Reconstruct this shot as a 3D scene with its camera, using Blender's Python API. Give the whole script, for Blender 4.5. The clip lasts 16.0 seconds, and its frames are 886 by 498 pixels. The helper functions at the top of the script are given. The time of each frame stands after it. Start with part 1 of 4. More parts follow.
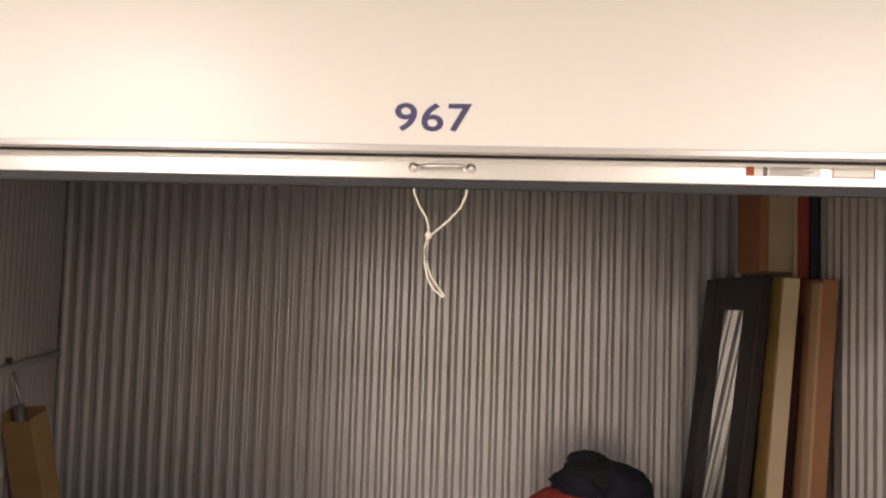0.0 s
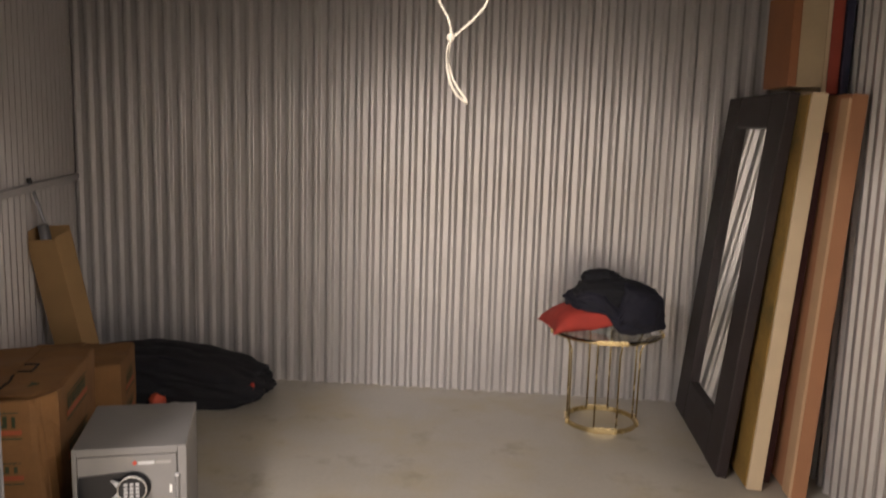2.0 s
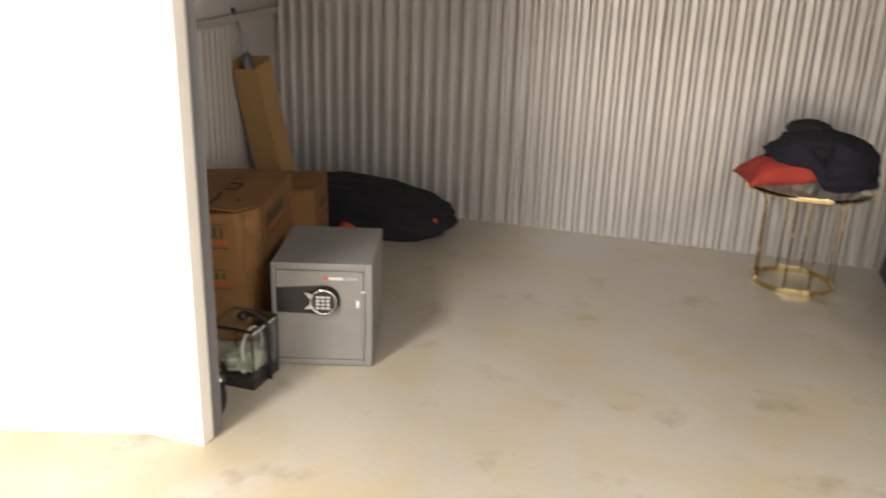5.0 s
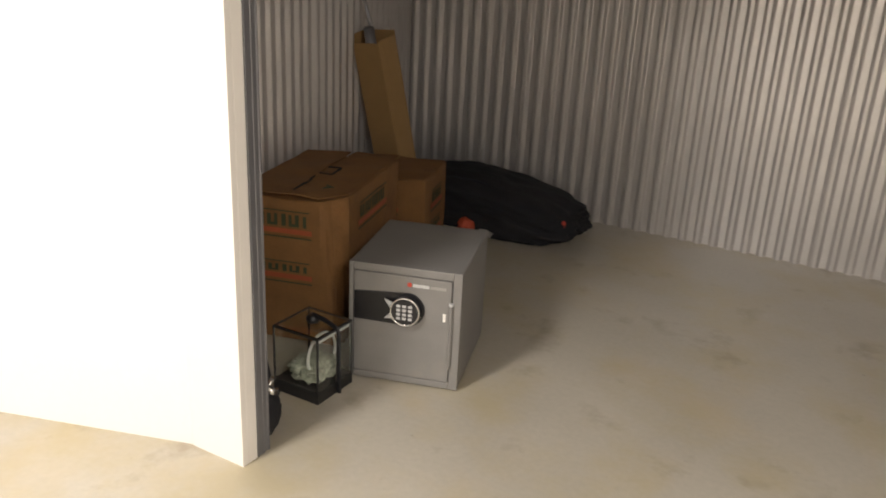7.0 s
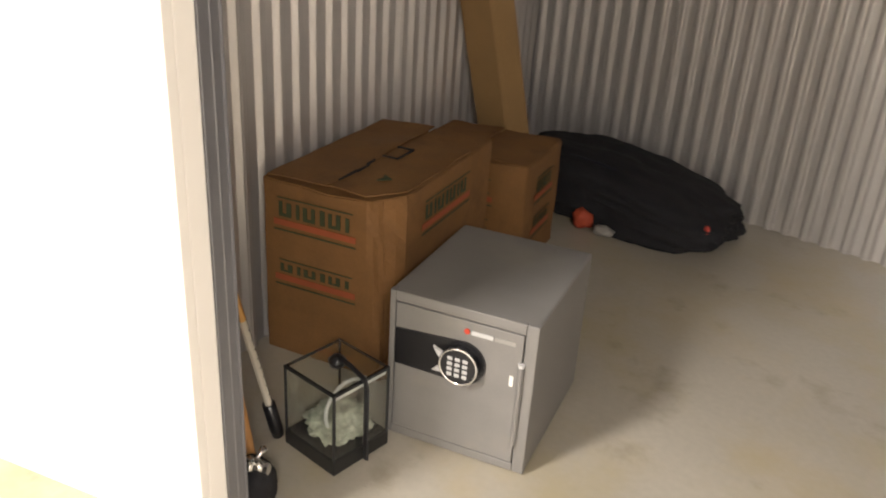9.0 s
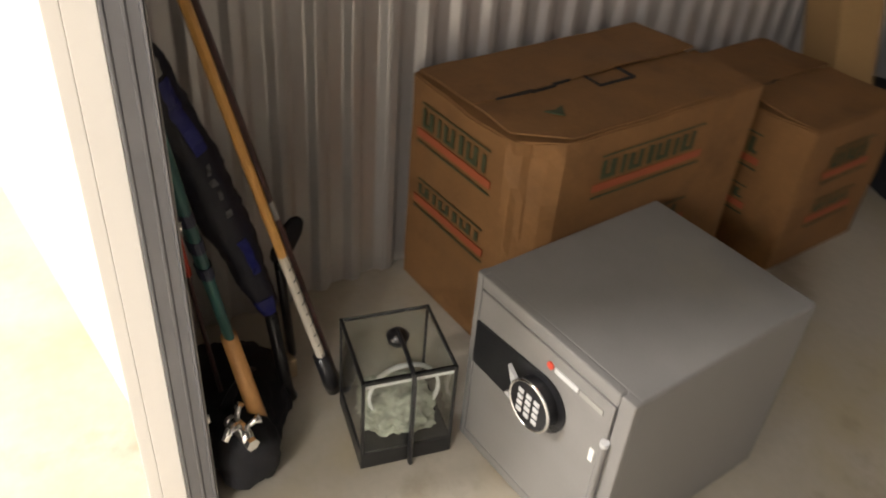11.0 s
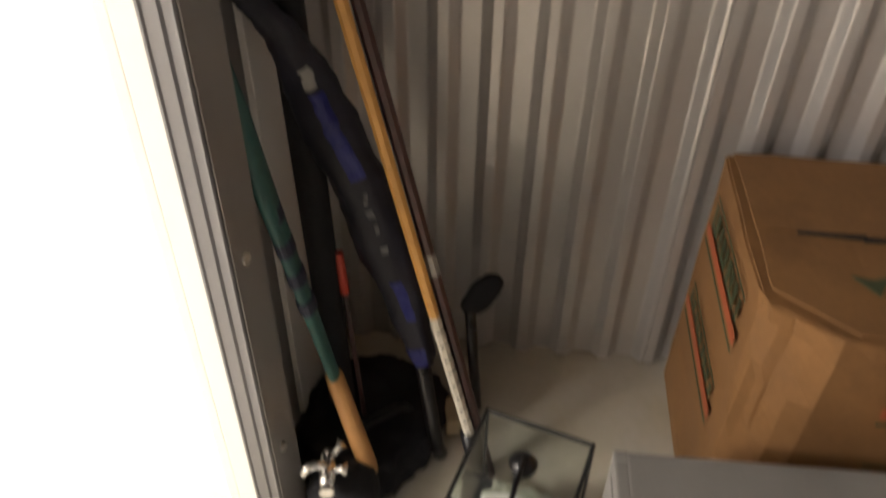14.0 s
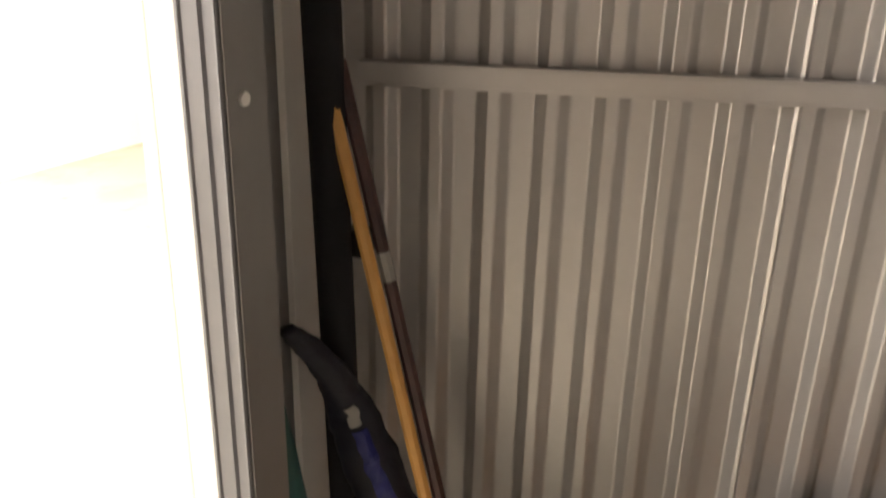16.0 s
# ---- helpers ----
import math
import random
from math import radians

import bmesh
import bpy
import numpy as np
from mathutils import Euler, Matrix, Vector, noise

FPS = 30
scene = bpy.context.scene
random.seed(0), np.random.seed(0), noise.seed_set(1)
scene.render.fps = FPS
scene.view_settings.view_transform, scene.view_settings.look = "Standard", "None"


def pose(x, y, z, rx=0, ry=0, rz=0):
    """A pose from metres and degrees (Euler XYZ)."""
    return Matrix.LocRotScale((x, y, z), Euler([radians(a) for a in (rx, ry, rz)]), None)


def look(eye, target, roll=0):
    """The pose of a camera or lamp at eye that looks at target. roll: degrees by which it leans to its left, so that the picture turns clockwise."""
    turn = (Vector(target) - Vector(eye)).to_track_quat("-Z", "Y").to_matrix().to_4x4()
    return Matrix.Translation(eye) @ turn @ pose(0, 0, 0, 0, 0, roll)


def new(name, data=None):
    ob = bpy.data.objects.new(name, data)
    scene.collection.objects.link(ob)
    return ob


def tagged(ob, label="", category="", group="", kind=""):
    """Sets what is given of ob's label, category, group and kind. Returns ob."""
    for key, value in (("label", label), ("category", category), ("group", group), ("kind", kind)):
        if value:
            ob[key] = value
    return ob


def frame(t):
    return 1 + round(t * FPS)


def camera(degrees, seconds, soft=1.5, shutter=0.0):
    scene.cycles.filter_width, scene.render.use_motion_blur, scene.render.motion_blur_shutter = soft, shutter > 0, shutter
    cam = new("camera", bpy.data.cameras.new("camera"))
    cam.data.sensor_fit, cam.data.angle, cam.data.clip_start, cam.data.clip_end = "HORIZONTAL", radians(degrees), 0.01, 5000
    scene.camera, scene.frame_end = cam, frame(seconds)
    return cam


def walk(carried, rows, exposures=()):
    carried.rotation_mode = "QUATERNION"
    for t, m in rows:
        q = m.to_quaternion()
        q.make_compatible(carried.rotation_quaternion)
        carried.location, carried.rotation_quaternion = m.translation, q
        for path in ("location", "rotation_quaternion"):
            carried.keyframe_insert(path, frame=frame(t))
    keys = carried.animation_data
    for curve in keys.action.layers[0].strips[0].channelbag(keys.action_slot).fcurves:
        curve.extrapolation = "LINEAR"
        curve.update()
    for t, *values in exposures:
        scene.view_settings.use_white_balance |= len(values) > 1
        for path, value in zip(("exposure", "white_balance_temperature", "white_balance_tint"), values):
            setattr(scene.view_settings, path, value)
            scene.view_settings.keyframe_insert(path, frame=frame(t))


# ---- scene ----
cam = camera(56.59, 16.0, soft=1.9, shutter=0.6)
# seconds, eye, yaw (to the left of +y), pitch (up), lean
PATH = [
    (0, (2.181, -2.211, 1.752), 4.48, 3.05, 1.78),
    (0.5, (2.187, -2.205, 1.745), 4.82, 0.83, 1.64),
    (1, (2.177, -2.193, 1.718), 5.09, -2.10, 1.53),
    (1.5, (2.175, -2.190, 1.696), 5.06, -5.31, 1.69),
    (2, (2.151, -2.188, 1.679), 4.91, -8.55, 1.68),
    (2.5, (2.143, -2.188, 1.644), 5.57, -11.83, 1.03),
    (3, (2.149, -2.193, 1.629), 5.30, -14.88, 1.16),
    (3.5, (2.160, -2.191, 1.597), 5.19, -17.03, 0.90),
    (4, (2.161, -2.183, 1.579), 5.00, -19.34, 1.23),
    (4.5, (2.172, -2.176, 1.584), 11.02, -18.51, 1.61),
    (5, (2.143, -2.165, 1.588), 17.51, -18.91, 1.87),
    (5.2, (2.096, -2.148, 1.570), 18.91, -18.19, 2.29),
    (7.5, (2.164, -1.341, 1.495), 33.05, -21.79, 2.25),
    (8, (2.123, -1.098, 1.517), 36.26, -23.32, 1.86),
    (8.2, (2.049, -1.069, 1.471), 35.48, -23.70, 2.99),
    (10.3, (1.772, -0.217, 1.438), 53.55, -32.64, 3.65),
    (10.5, (1.735, -0.174, 1.419), 55.71, -34.44, 3.56),
    (11, (1.673, 0.059, 1.401), 68.57, -36.47, 4.98),
    (11.5, (1.620, 0.218, 1.399), 77.00, -39.44, 5.67),
    (12, (1.479, 0.332, 1.394), 83.95, -39.02, 5.74),
    (12.5, (1.379, 0.411, 1.394), 93.19, -41.78, 2.02),
    (13, (1.308, 0.554, 1.380), 105.23, -43.49, 1.95),
    (13.5, (1.280, 0.631, 1.366), 111.65, -46.71, 0.45),
    (14, (1.275, 0.599, 1.407), 111.71, -41.12, 0.79),
    (14.5, (1.239, 0.572, 1.471), 114.00, -36.26, 1.60),
    (15, (1.245, 0.563, 1.480), 113.72, -31.92, 2.35),
    (15.5, (1.290, 0.597, 1.441), 114.31, -24.17, 1.39),
    (16, (1.294, 0.598, 1.488), 114.86, -20.63, 1.19),
]


def eye_pose(eye, yaw, pitch, lean):
    a, b = radians(yaw), radians(pitch)
    way = Vector((-math.sin(a) * math.cos(b), math.cos(a) * math.cos(b), math.sin(b)))
    return look(eye, Vector(eye) + way, lean)


EXPOSURES = [(0, -0.70, 6500, 17), (1.5, -0.32, 6400, 17), (3.5, 0.24, 6300, 14), (5.0, 0.2, 6300, 11), (7.3, -0.35, 6400, 11), (7.6, -0.25, 6400, 11), (8.1, 0.0, 6400, 11), (10.5, 0.45, 6500, 12), (11.5, 0.35, 6000, 9), (12.5, 0.60, 6300, 11), (13.5, 0.85, 6300, 11), (14.5, 1.0, 6350, 12), (16, 1.12, 6400, 11)]
walk(cam, [(t, eye_pose(e, a, b, c)) for t, e, a, b, c in PATH], EXPOSURES)

# ---- light ----
world = bpy.data.worlds.new("world")
scene.world = world
world.use_nodes = True
world.node_tree.nodes["Background"].inputs[0].default_value = (0.9, 0.85, 0.78, 1)
world.node_tree.nodes["Background"].inputs[1].default_value = 0.02
LAMP_COLOUR = (1.0, 0.935, 0.86)
LAMPS = [(0.22, -2.6, 205.0), (4.0, -2.6, 145.0)]  # x, y, watts

# ---- plan ----
BACK, RIGHT, TOP = 2.90, 3.67, 2.95
FRONT_OUT, FRONT_IN = -0.067, -0.045
DOOR_L, DOOR_R, HEAD = 0.64, 3.38, 2.122
SKEW = 16.2  # degrees by which the left side wall and what stands along it are turned


def left_x(y):
    return 0.118 - 0.277 * y


# ---- materials ----
def material(name, colour, rough=0.6, metal=0.0, vary=0.12, scale=6.0, bump=0.15, fine=60.0, stain_or_light=None, stain_or_light_scale=1.5, coat=0.0, spread=0.08):
    m = bpy.data.materials.new(name)
    m.use_nodes = True
    nt = m.node_tree
    n, l = nt.nodes, nt.links
    p = n["Principled BSDF"]
    tc = n.new("ShaderNodeTexCoord")
    big, small = n.new("ShaderNodeTexNoise"), n.new("ShaderNodeTexNoise")
    big.inputs["Scale"].default_value, big.inputs["Detail"].default_value = scale, 5
    small.inputs["Scale"].default_value, small.inputs["Detail"].default_value = fine, 4
    for t in (big, small):
        l.new(tc.outputs["Object"], t.inputs["Vector"])
    ramp = n.new("ShaderNodeMix")
    ramp.data_type = "RGBA"
    c = Vector(colour)
    ramp.inputs[6].default_value = (*(c * (1 - vary)), 1)
    ramp.inputs[7].default_value = (*[min(1, v * (1 + vary)) for v in c], 1)
    add = n.new("ShaderNodeMath")
    add.operation = "MULTIPLY_ADD"
    l.new(small.outputs[0], add.inputs[0])
    add.inputs[1].default_value = 0.45
    l.new(big.outputs[0], add.inputs[2])
    sub = n.new("ShaderNodeMapRange")
    sub.inputs[1].default_value, sub.inputs[2].default_value = 0.42, 1.02
    l.new(add.outputs[0], sub.inputs[0])
    l.new(sub.outputs[0], ramp.inputs[0])
    out = ramp.outputs[2]
    if stain_or_light:
        blot = n.new("ShaderNodeTexNoise")
        blot.inputs["Scale"].default_value, blot.inputs["Detail"].default_value, blot.inputs["Roughness"].default_value = stain_or_light_scale, 7, 0.62
        l.new(tc.outputs["Object"], blot.inputs["Vector"])
        edge = n.new("ShaderNodeMapRange")
        edge.inputs[1].default_value, edge.inputs[2].default_value, edge.inputs[4].default_value = 0.54, 0.74, 0.75
        l.new(blot.outputs[0], edge.inputs[0])
        mix = n.new("ShaderNodeMix")
        mix.data_type = "RGBA"
        l.new(edge.outputs[0], mix.inputs[0])
        l.new(out, mix.inputs[6])
        mix.inputs[7].default_value = (*stain_or_light, 1)
        out = mix.outputs[2]
    l.new(out, p.inputs["Base Color"])
    r = n.new("ShaderNodeMapRange")
    r.inputs[3].default_value, r.inputs[4].default_value = max(0.03, rough - spread), min(1, rough + spread)
    l.new(big.outputs[0], r.inputs[0])
    l.new(r.outputs[0], p.inputs["Roughness"])
    p.inputs["Metallic"].default_value = metal
    p.inputs["Coat Weight"].default_value = coat
    if bump:
        b = n.new("ShaderNodeBump")
        b.inputs["Strength"].default_value, b.inputs["Distance"].default_value = bump, 0.004
        l.new(add.outputs[0], b.inputs["Height"])
        l.new(b.outputs[0], p.inputs["Normal"])
    return m


def concrete_material():
    m = material("concrete", (0.43, 0.398, 0.335), 0.40, vary=0.12, scale=1.6, bump=0.12, fine=45, stain_or_light=(0.45, 0.365, 0.215), stain_or_light_scale=1.3)
    nt = m.node_tree
    n, l = nt.nodes, nt.links
    p = n["Principled BSDF"]
    before = p.inputs["Base Color"].links[0].from_socket
    tc = n.new("ShaderNodeTexCoord")
    for scale, lo, hi, colour, most in ((2.1, 0.47, 0.66, (0.41, 0.345, 0.20), 0.6), (3.3, 0.58, 0.72, (0.25, 0.20, 0.13), 0.6), (17.0, 0.70, 0.78, (0.13, 0.11, 0.085), 0.6)):
        blot = n.new("ShaderNodeTexNoise")
        blot.inputs["Scale"].default_value, blot.inputs["Detail"].default_value, blot.inputs["Roughness"].default_value = scale, 6, 0.6
        l.new(tc.outputs["Object"], blot.inputs["Vector"])
        edge = n.new("ShaderNodeMapRange")
        edge.inputs[1].default_value, edge.inputs[2].default_value, edge.inputs[4].default_value = lo, hi, most
        l.new(blot.outputs[0], edge.inputs[0])
        mix = n.new("ShaderNodeMix")
        mix.data_type = "RGBA"
        l.new(edge.outputs[0], mix.inputs[0])
        l.new(before, mix.inputs[6])
        mix.inputs[7].default_value = (*colour, 1)
        before = mix.outputs[2]
    l.new(before, p.inputs["Base Color"])
    return m


CONCRETE = concrete_material()
PANEL = material("galvanised_panel", (0.56, 0.54, 0.53), 0.32, metal=0.55, vary=0.05, scale=2.5, bump=0.03, fine=60, spread=0.03)
WHITE = material("white_painted_steel", (0.83, 0.80, 0.76), 0.38, vary=0.02, scale=2, bump=0.03, fine=40)
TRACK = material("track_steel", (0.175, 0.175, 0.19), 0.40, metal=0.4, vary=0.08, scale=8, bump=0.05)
ALU = material("aluminium", (0.78, 0.76, 0.73), 0.32, metal=0.85, vary=0.05, scale=5, bump=0.05, fine=90)
RUBBER = material("rubber", (0.03, 0.03, 0.035), 0.7, vary=0.2)
CHROME = material("chrome", (0.85, 0.85, 0.86), 0.1, metal=1.0, vary=0.03, bump=0.05)
NUMBER = material("number_vinyl", (0.065, 0.06, 0.16), 0.45, vary=0.05, bump=0)
BAG_CLOTH = material("navy_nylon", (0.007, 0.007, 0.018), 0.6, vary=0.5, scale=14, bump=0.4, fine=160)
ROPE = material("rope", (0.75, 0.70, 0.60), 0.85, vary=0.1, fine=300, bump=0.3)
# Paler blotches carry the direct light that falls across the safe's top.
SAFE = material("safe_enamel", (0.205, 0.197, 0.19), 0.40, vary=0.09, scale=9, bump=0.16, fine=260, stain_or_light=(0.26, 0.24, 0.205), stain_or_light_scale=3.2)
BLACK = material("black_plastic", (0.012, 0.012, 0.014), 0.3, vary=0.2)
KEY_GREY = material("key_grey", (0.55, 0.55, 0.55), 0.4, vary=0.05, bump=0)
LABEL = material("label_white", (0.82, 0.80, 0.76), 0.5, vary=0.03, bump=0)
RED = material("signal_red", (0.55, 0.06, 0.03), 0.5, vary=0.08, bump=0)
GREY_INK = material("grey_ink", (0.16, 0.15, 0.15), 0.6, vary=0.1, bump=0)
CARD = material("cardboard", (0.225, 0.110, 0.036), 0.8, vary=0.16, scale=9, bump=0.3, fine=90, stain_or_light=(0.13, 0.060, 0.020), stain_or_light_scale=4)
CARD_TUBE = material("cardboard_yellow", (0.35, 0.215, 0.09), 0.8, vary=0.12, scale=6, bump=0.2, fine=120)
TAPE = material("packing_tape", (0.42, 0.27, 0.13), 0.3, vary=0.08, scale=9, bump=0.08)
GREEN_INK = material("green_ink", (0.05, 0.062, 0.025), 0.7, vary=0.15, bump=0)
ORANGE_INK = material("orange_ink", (0.36, 0.085, 0.03), 0.7, vary=0.12, bump=0)
NAVY_CLOTH = material("navy_cloth", (0.012, 0.012, 0.022), 0.9, vary=0.4, scale=14, bump=0.5, fine=220)
BLACK_CLOTH = material("black_cloth", (0.010, 0.010, 0.013), 0.9, vary=0.4, scale=12, bump=0.5, fine=220)
RED_CLOTH = material("red_cloth", (0.40, 0.045, 0.03), 0.85, vary=0.2, scale=12, bump=0.4, fine=240)
ORANGE_CLOTH = material("orange_cloth", (0.45, 0.07, 0.03), 0.7, vary=0.15)
BRASS = material("brass", (0.66, 0.52, 0.27), 0.26, metal=1.0, vary=0.08, scale=12, bump=0.06)
FRAME_WOOD = material("dark_stained_wood", (0.020, 0.012, 0.012), 0.6, vary=0.25, scale=9, bump=0.2)
CREAM = material("cream_canvas_edge", (0.62, 0.49, 0.32), 0.8, vary=0.07, scale=7, bump=0.25, fine=200)
KRAFT = material("brown_canvas_edge", (0.40, 0.19, 0.095), 0.75, vary=0.08, scale=7, bump=0.2, fine=180)
KRAFT_LIGHT = material("light_canvas_edge", (0.52, 0.34, 0.2), 0.75, vary=0.08, scale=7, bump=0.2)
MAROON = material("maroon_canvas", (0.05, 0.013, 0.014), 0.75, vary=0.2)
OCHRE = material("ochre_painting", (0.26, 0.155, 0.035), 0.7, vary=0.35, scale=4, bump=0.2, stain_or_light=(0.06, 0.07, 0.03), stain_or_light_scale=2.5)
BEIGE = material("beige_board", (0.40, 0.31, 0.19), 0.8, vary=0.08, scale=5, bump=0.15)
RUST = material("rust_board", (0.30, 0.12, 0.05), 0.8, vary=0.12, scale=5, bump=0.15)
BRICK_RED = material("red_board", (0.30, 0.05, 0.03), 0.75, vary=0.1, scale=5, bump=0.1)
NAVY = material("navy_board", (0.02, 0.022, 0.05), 0.6, vary=0.15)
STICK_WOOD = material("varnished_stick", (0.62, 0.33, 0.09), 0.38, vary=0.12, scale=14, bump=0.1)
ASH_WOOD = material("bare_wood", (0.50, 0.26, 0.09), 0.55, vary=0.15, scale=14, bump=0.15)
STICK_DARK = material("dark_red_stick", (0.055, 0.022, 0.020), 0.35, vary=0.5, scale=22)
TEAL = material("teal_paint", (0.025, 0.10, 0.095), 0.5, vary=0.3, scale=18, bump=0.15)
WHITE_TAPE = material("white_tape", (0.60, 0.55, 0.46), 0.75, vary=0.08, bump=0.2)
BLUE = material("blue_nylon", (0.006, 0.010, 0.15), 0.5, vary=0.2)
GREY_LABEL = material("grey_label", (0.30, 0.29, 0.27), 0.5, vary=0.1)
FLANGE = material("flange_steel", (0.27, 0.262, 0.26), 0.42, metal=0.4, vary=0.06, scale=6, bump=0.05)
PALE_PRINT = material("worn_print", (0.11, 0.105, 0.11), 0.6, vary=0.6, scale=60, bump=0.1)
LEAD = material("dark_frame_metal", (0.03, 0.03, 0.03), 0.45, metal=0.4, vary=0.2)
MOSS = material("pale_green_filling", (0.34, 0.35, 0.27), 0.7, vary=0.5, scale=20, bump=0.5)
PAPER = material("paper_white", (0.62, 0.62, 0.58), 0.7, vary=0.1)
# Near-black colour for shade in open gaps, drawn as solid strips.
GAP_SHADE = material("gap_shade", (0.02, 0.017, 0.015), 0.9, vary=0.2)
ALU_POLE = material("grey_pole", (0.30, 0.30, 0.31), 0.35, metal=0.7, vary=0.1)


def glass_material(name, tint, rough):
    m = bpy.data.materials.new(name)
    m.use_nodes = True
    nt = m.node_tree
    p = nt.nodes["Principled BSDF"]
    p.inputs["Base Color"].default_value = (*tint, 1)
    p.inputs["Roughness"].default_value = rough
    p.inputs["Transmission Weight"].default_value = 1.0
    p.inputs["IOR"].default_value = 1.45
    return m


GLASS = glass_material("clear_glass", (0.93, 0.95, 0.93), 0.03)
MIRROR = bpy.data.materials.new("mirror_silver")
MIRROR.use_nodes = True
MIRROR.node_tree.nodes["Principled BSDF"].inputs["Base Color"].default_value = (0.86, 0.87, 0.86, 1)
MIRROR.node_tree.nodes["Principled BSDF"].inputs["Metallic"].default_value = 1
MIRROR.node_tree.nodes["Principled BSDF"].inputs["Roughness"].default_value = 0.02
TUBE = bpy.data.materials.new("lamp_diffuser")
TUBE.use_nodes = True
TUBE.node_tree.nodes["Principled BSDF"].inputs["Base Color"].default_value = (0.9, 0.88, 0.84, 1)
TUBE.node_tree.nodes["Principled BSDF"].inputs["Emission Color"].default_value = (*LAMP_COLOUR, 1)
TUBE.node_tree.nodes["Principled BSDF"].inputs["Emission Strength"].default_value = 4.0


# ---- mesh helpers ----
def thing(name, label, category, m=None, group="", kind=""):
    ob = new(name)
    ob.empty_display_size = 0.05
    ob.matrix_world = m or Matrix()
    return tagged(ob, label, category, group, kind)


def mesh_from(bm, name, mat, smooth=False):
    me = bpy.data.meshes.new(name)
    bmesh.ops.recalc_face_normals(bm, faces=bm.faces)
    if smooth:
        for f in bm.faces:
            f.smooth = True
    bm.to_mesh(me)
    bm.free()
    me.materials.append(mat)
    return me


def part(name, bm, mat, parent, label="", smooth=False):
    ob = new(name, mesh_from(bm, name, mat, smooth))
    ob.parent = parent
    if label:
        ob["label"] = label
    return ob


def setting(name, bm, mat, label, category):
    return tagged(new(name, mesh_from(bm, name, mat)), label, category, kind="structure")


def box(lo, hi, bevel=0.0, bm=None, m=None, segments=2):
    bm = bm or bmesh.new()
    one = bmesh.new()
    bmesh.ops.create_cube(one, size=1.0)
    lo, hi = Vector(lo), Vector(hi)
    for v in one.verts:
        v.co = Vector([(lo[i] + hi[i]) / 2 + v.co[i] * (hi[i] - lo[i]) for i in range(3)])
    if bevel:
        bmesh.ops.bevel(one, geom=list(one.edges), offset=bevel, segments=segments, affect="EDGES", profile=0.6)
    return merge(bm, one, m)


def merge(bm, one, m=None):
    if m is not None:
        bmesh.ops.transform(one, matrix=m, verts=one.verts)
    me = bpy.data.meshes.new("scratch")
    one.to_mesh(me)
    one.free()
    bm.from_mesh(me)
    bpy.data.meshes.remove(me)
    return bm


def tube(points, radius, sides=10, bm=None, flat=1.0, closed=False, up=(0, 0, 1)):
    """A round bar along points; radius may be a list; flat squashes it across."""
    bm = bm or bmesh.new()
    pts = [Vector(p) for p in points]
    rad = radius if isinstance(radius, (list, tuple)) else [radius] * len(pts)
    rings = []
    n = len(pts)
    for i, p in enumerate(pts):
        a = pts[(i - 1) % n] if (i > 0 or closed) else p
        b = pts[(i + 1) % n] if (i < n - 1 or closed) else p
        d = (b - a).normalized()
        side = d.cross(Vector(up))
        if side.length < 1e-3:
            side = d.cross(Vector((0, 1, 0)))
        side.normalize()
        over = side.cross(d).normalized()
        rings.append([bm.verts.new(p + rad[i] * (side * math.cos(k * math.tau / sides) + over * flat * math.sin(k * math.tau / sides))) for k in range(sides)])
    for i in range(n if closed else n - 1):
        a, b = rings[i], rings[(i + 1) % n]
        for k in range(sides):
            bm.faces.new((a[k], a[(k + 1) % sides], b[(k + 1) % sides], b[k]))
    if not closed:
        bm.faces.new(rings[0][::-1])
        bm.faces.new(rings[-1])
    return bm


def disc(centre, radius, depth, sides=40, bm=None, axis="z"):
    bm = bm or bmesh.new()
    c = Vector(centre)
    d = {"x": Vector((1, 0, 0)), "y": Vector((0, 1, 0)), "z": Vector((0, 0, 1))}[axis] * depth / 2
    return tube([c - d, c + d], radius, sides, bm, up=(0, 0, 1) if axis != "z" else (0, 1, 0))


def circle(centre, r, n=48):
    return [(centre[0] + r * math.cos(i * math.tau / n), centre[1] + r * math.sin(i * math.tau / n), centre[2]) for i in range(n)]


def lump(size, seed, rough=0.12, freq=3.0, detail=4, flatten=0.0, power=2.0):
    """A soft bundle: a rounded block with folds, its lowest point at z = 0."""
    bm = bmesh.new()
    bmesh.ops.create_icosphere(bm, subdivisions=detail, radius=1.0)
    off = Vector((seed * 3.1, seed * 1.7, seed * 0.9))
    for v in bm.verts:
        d = v.co.normalized()
        k = (abs(d.x) ** power + abs(d.y) ** power + abs(d.z) ** power) ** (-1 / power)
        r = k * (1 + rough * noise.fractal(d * freq + off, 0.9, 2.1, 4) + 0.5 * rough * abs(math.sin(6 * noise.noise(d * freq * 0.8 + off))))
        v.co = Vector((d.x * r * size[0], d.y * r * size[1], max(d.z, -1 + flatten) * r * size[2]))
    low = min(v.co.z for v in bm.verts)
    for v in bm.verts:
        v.co.z -= low
    return bm


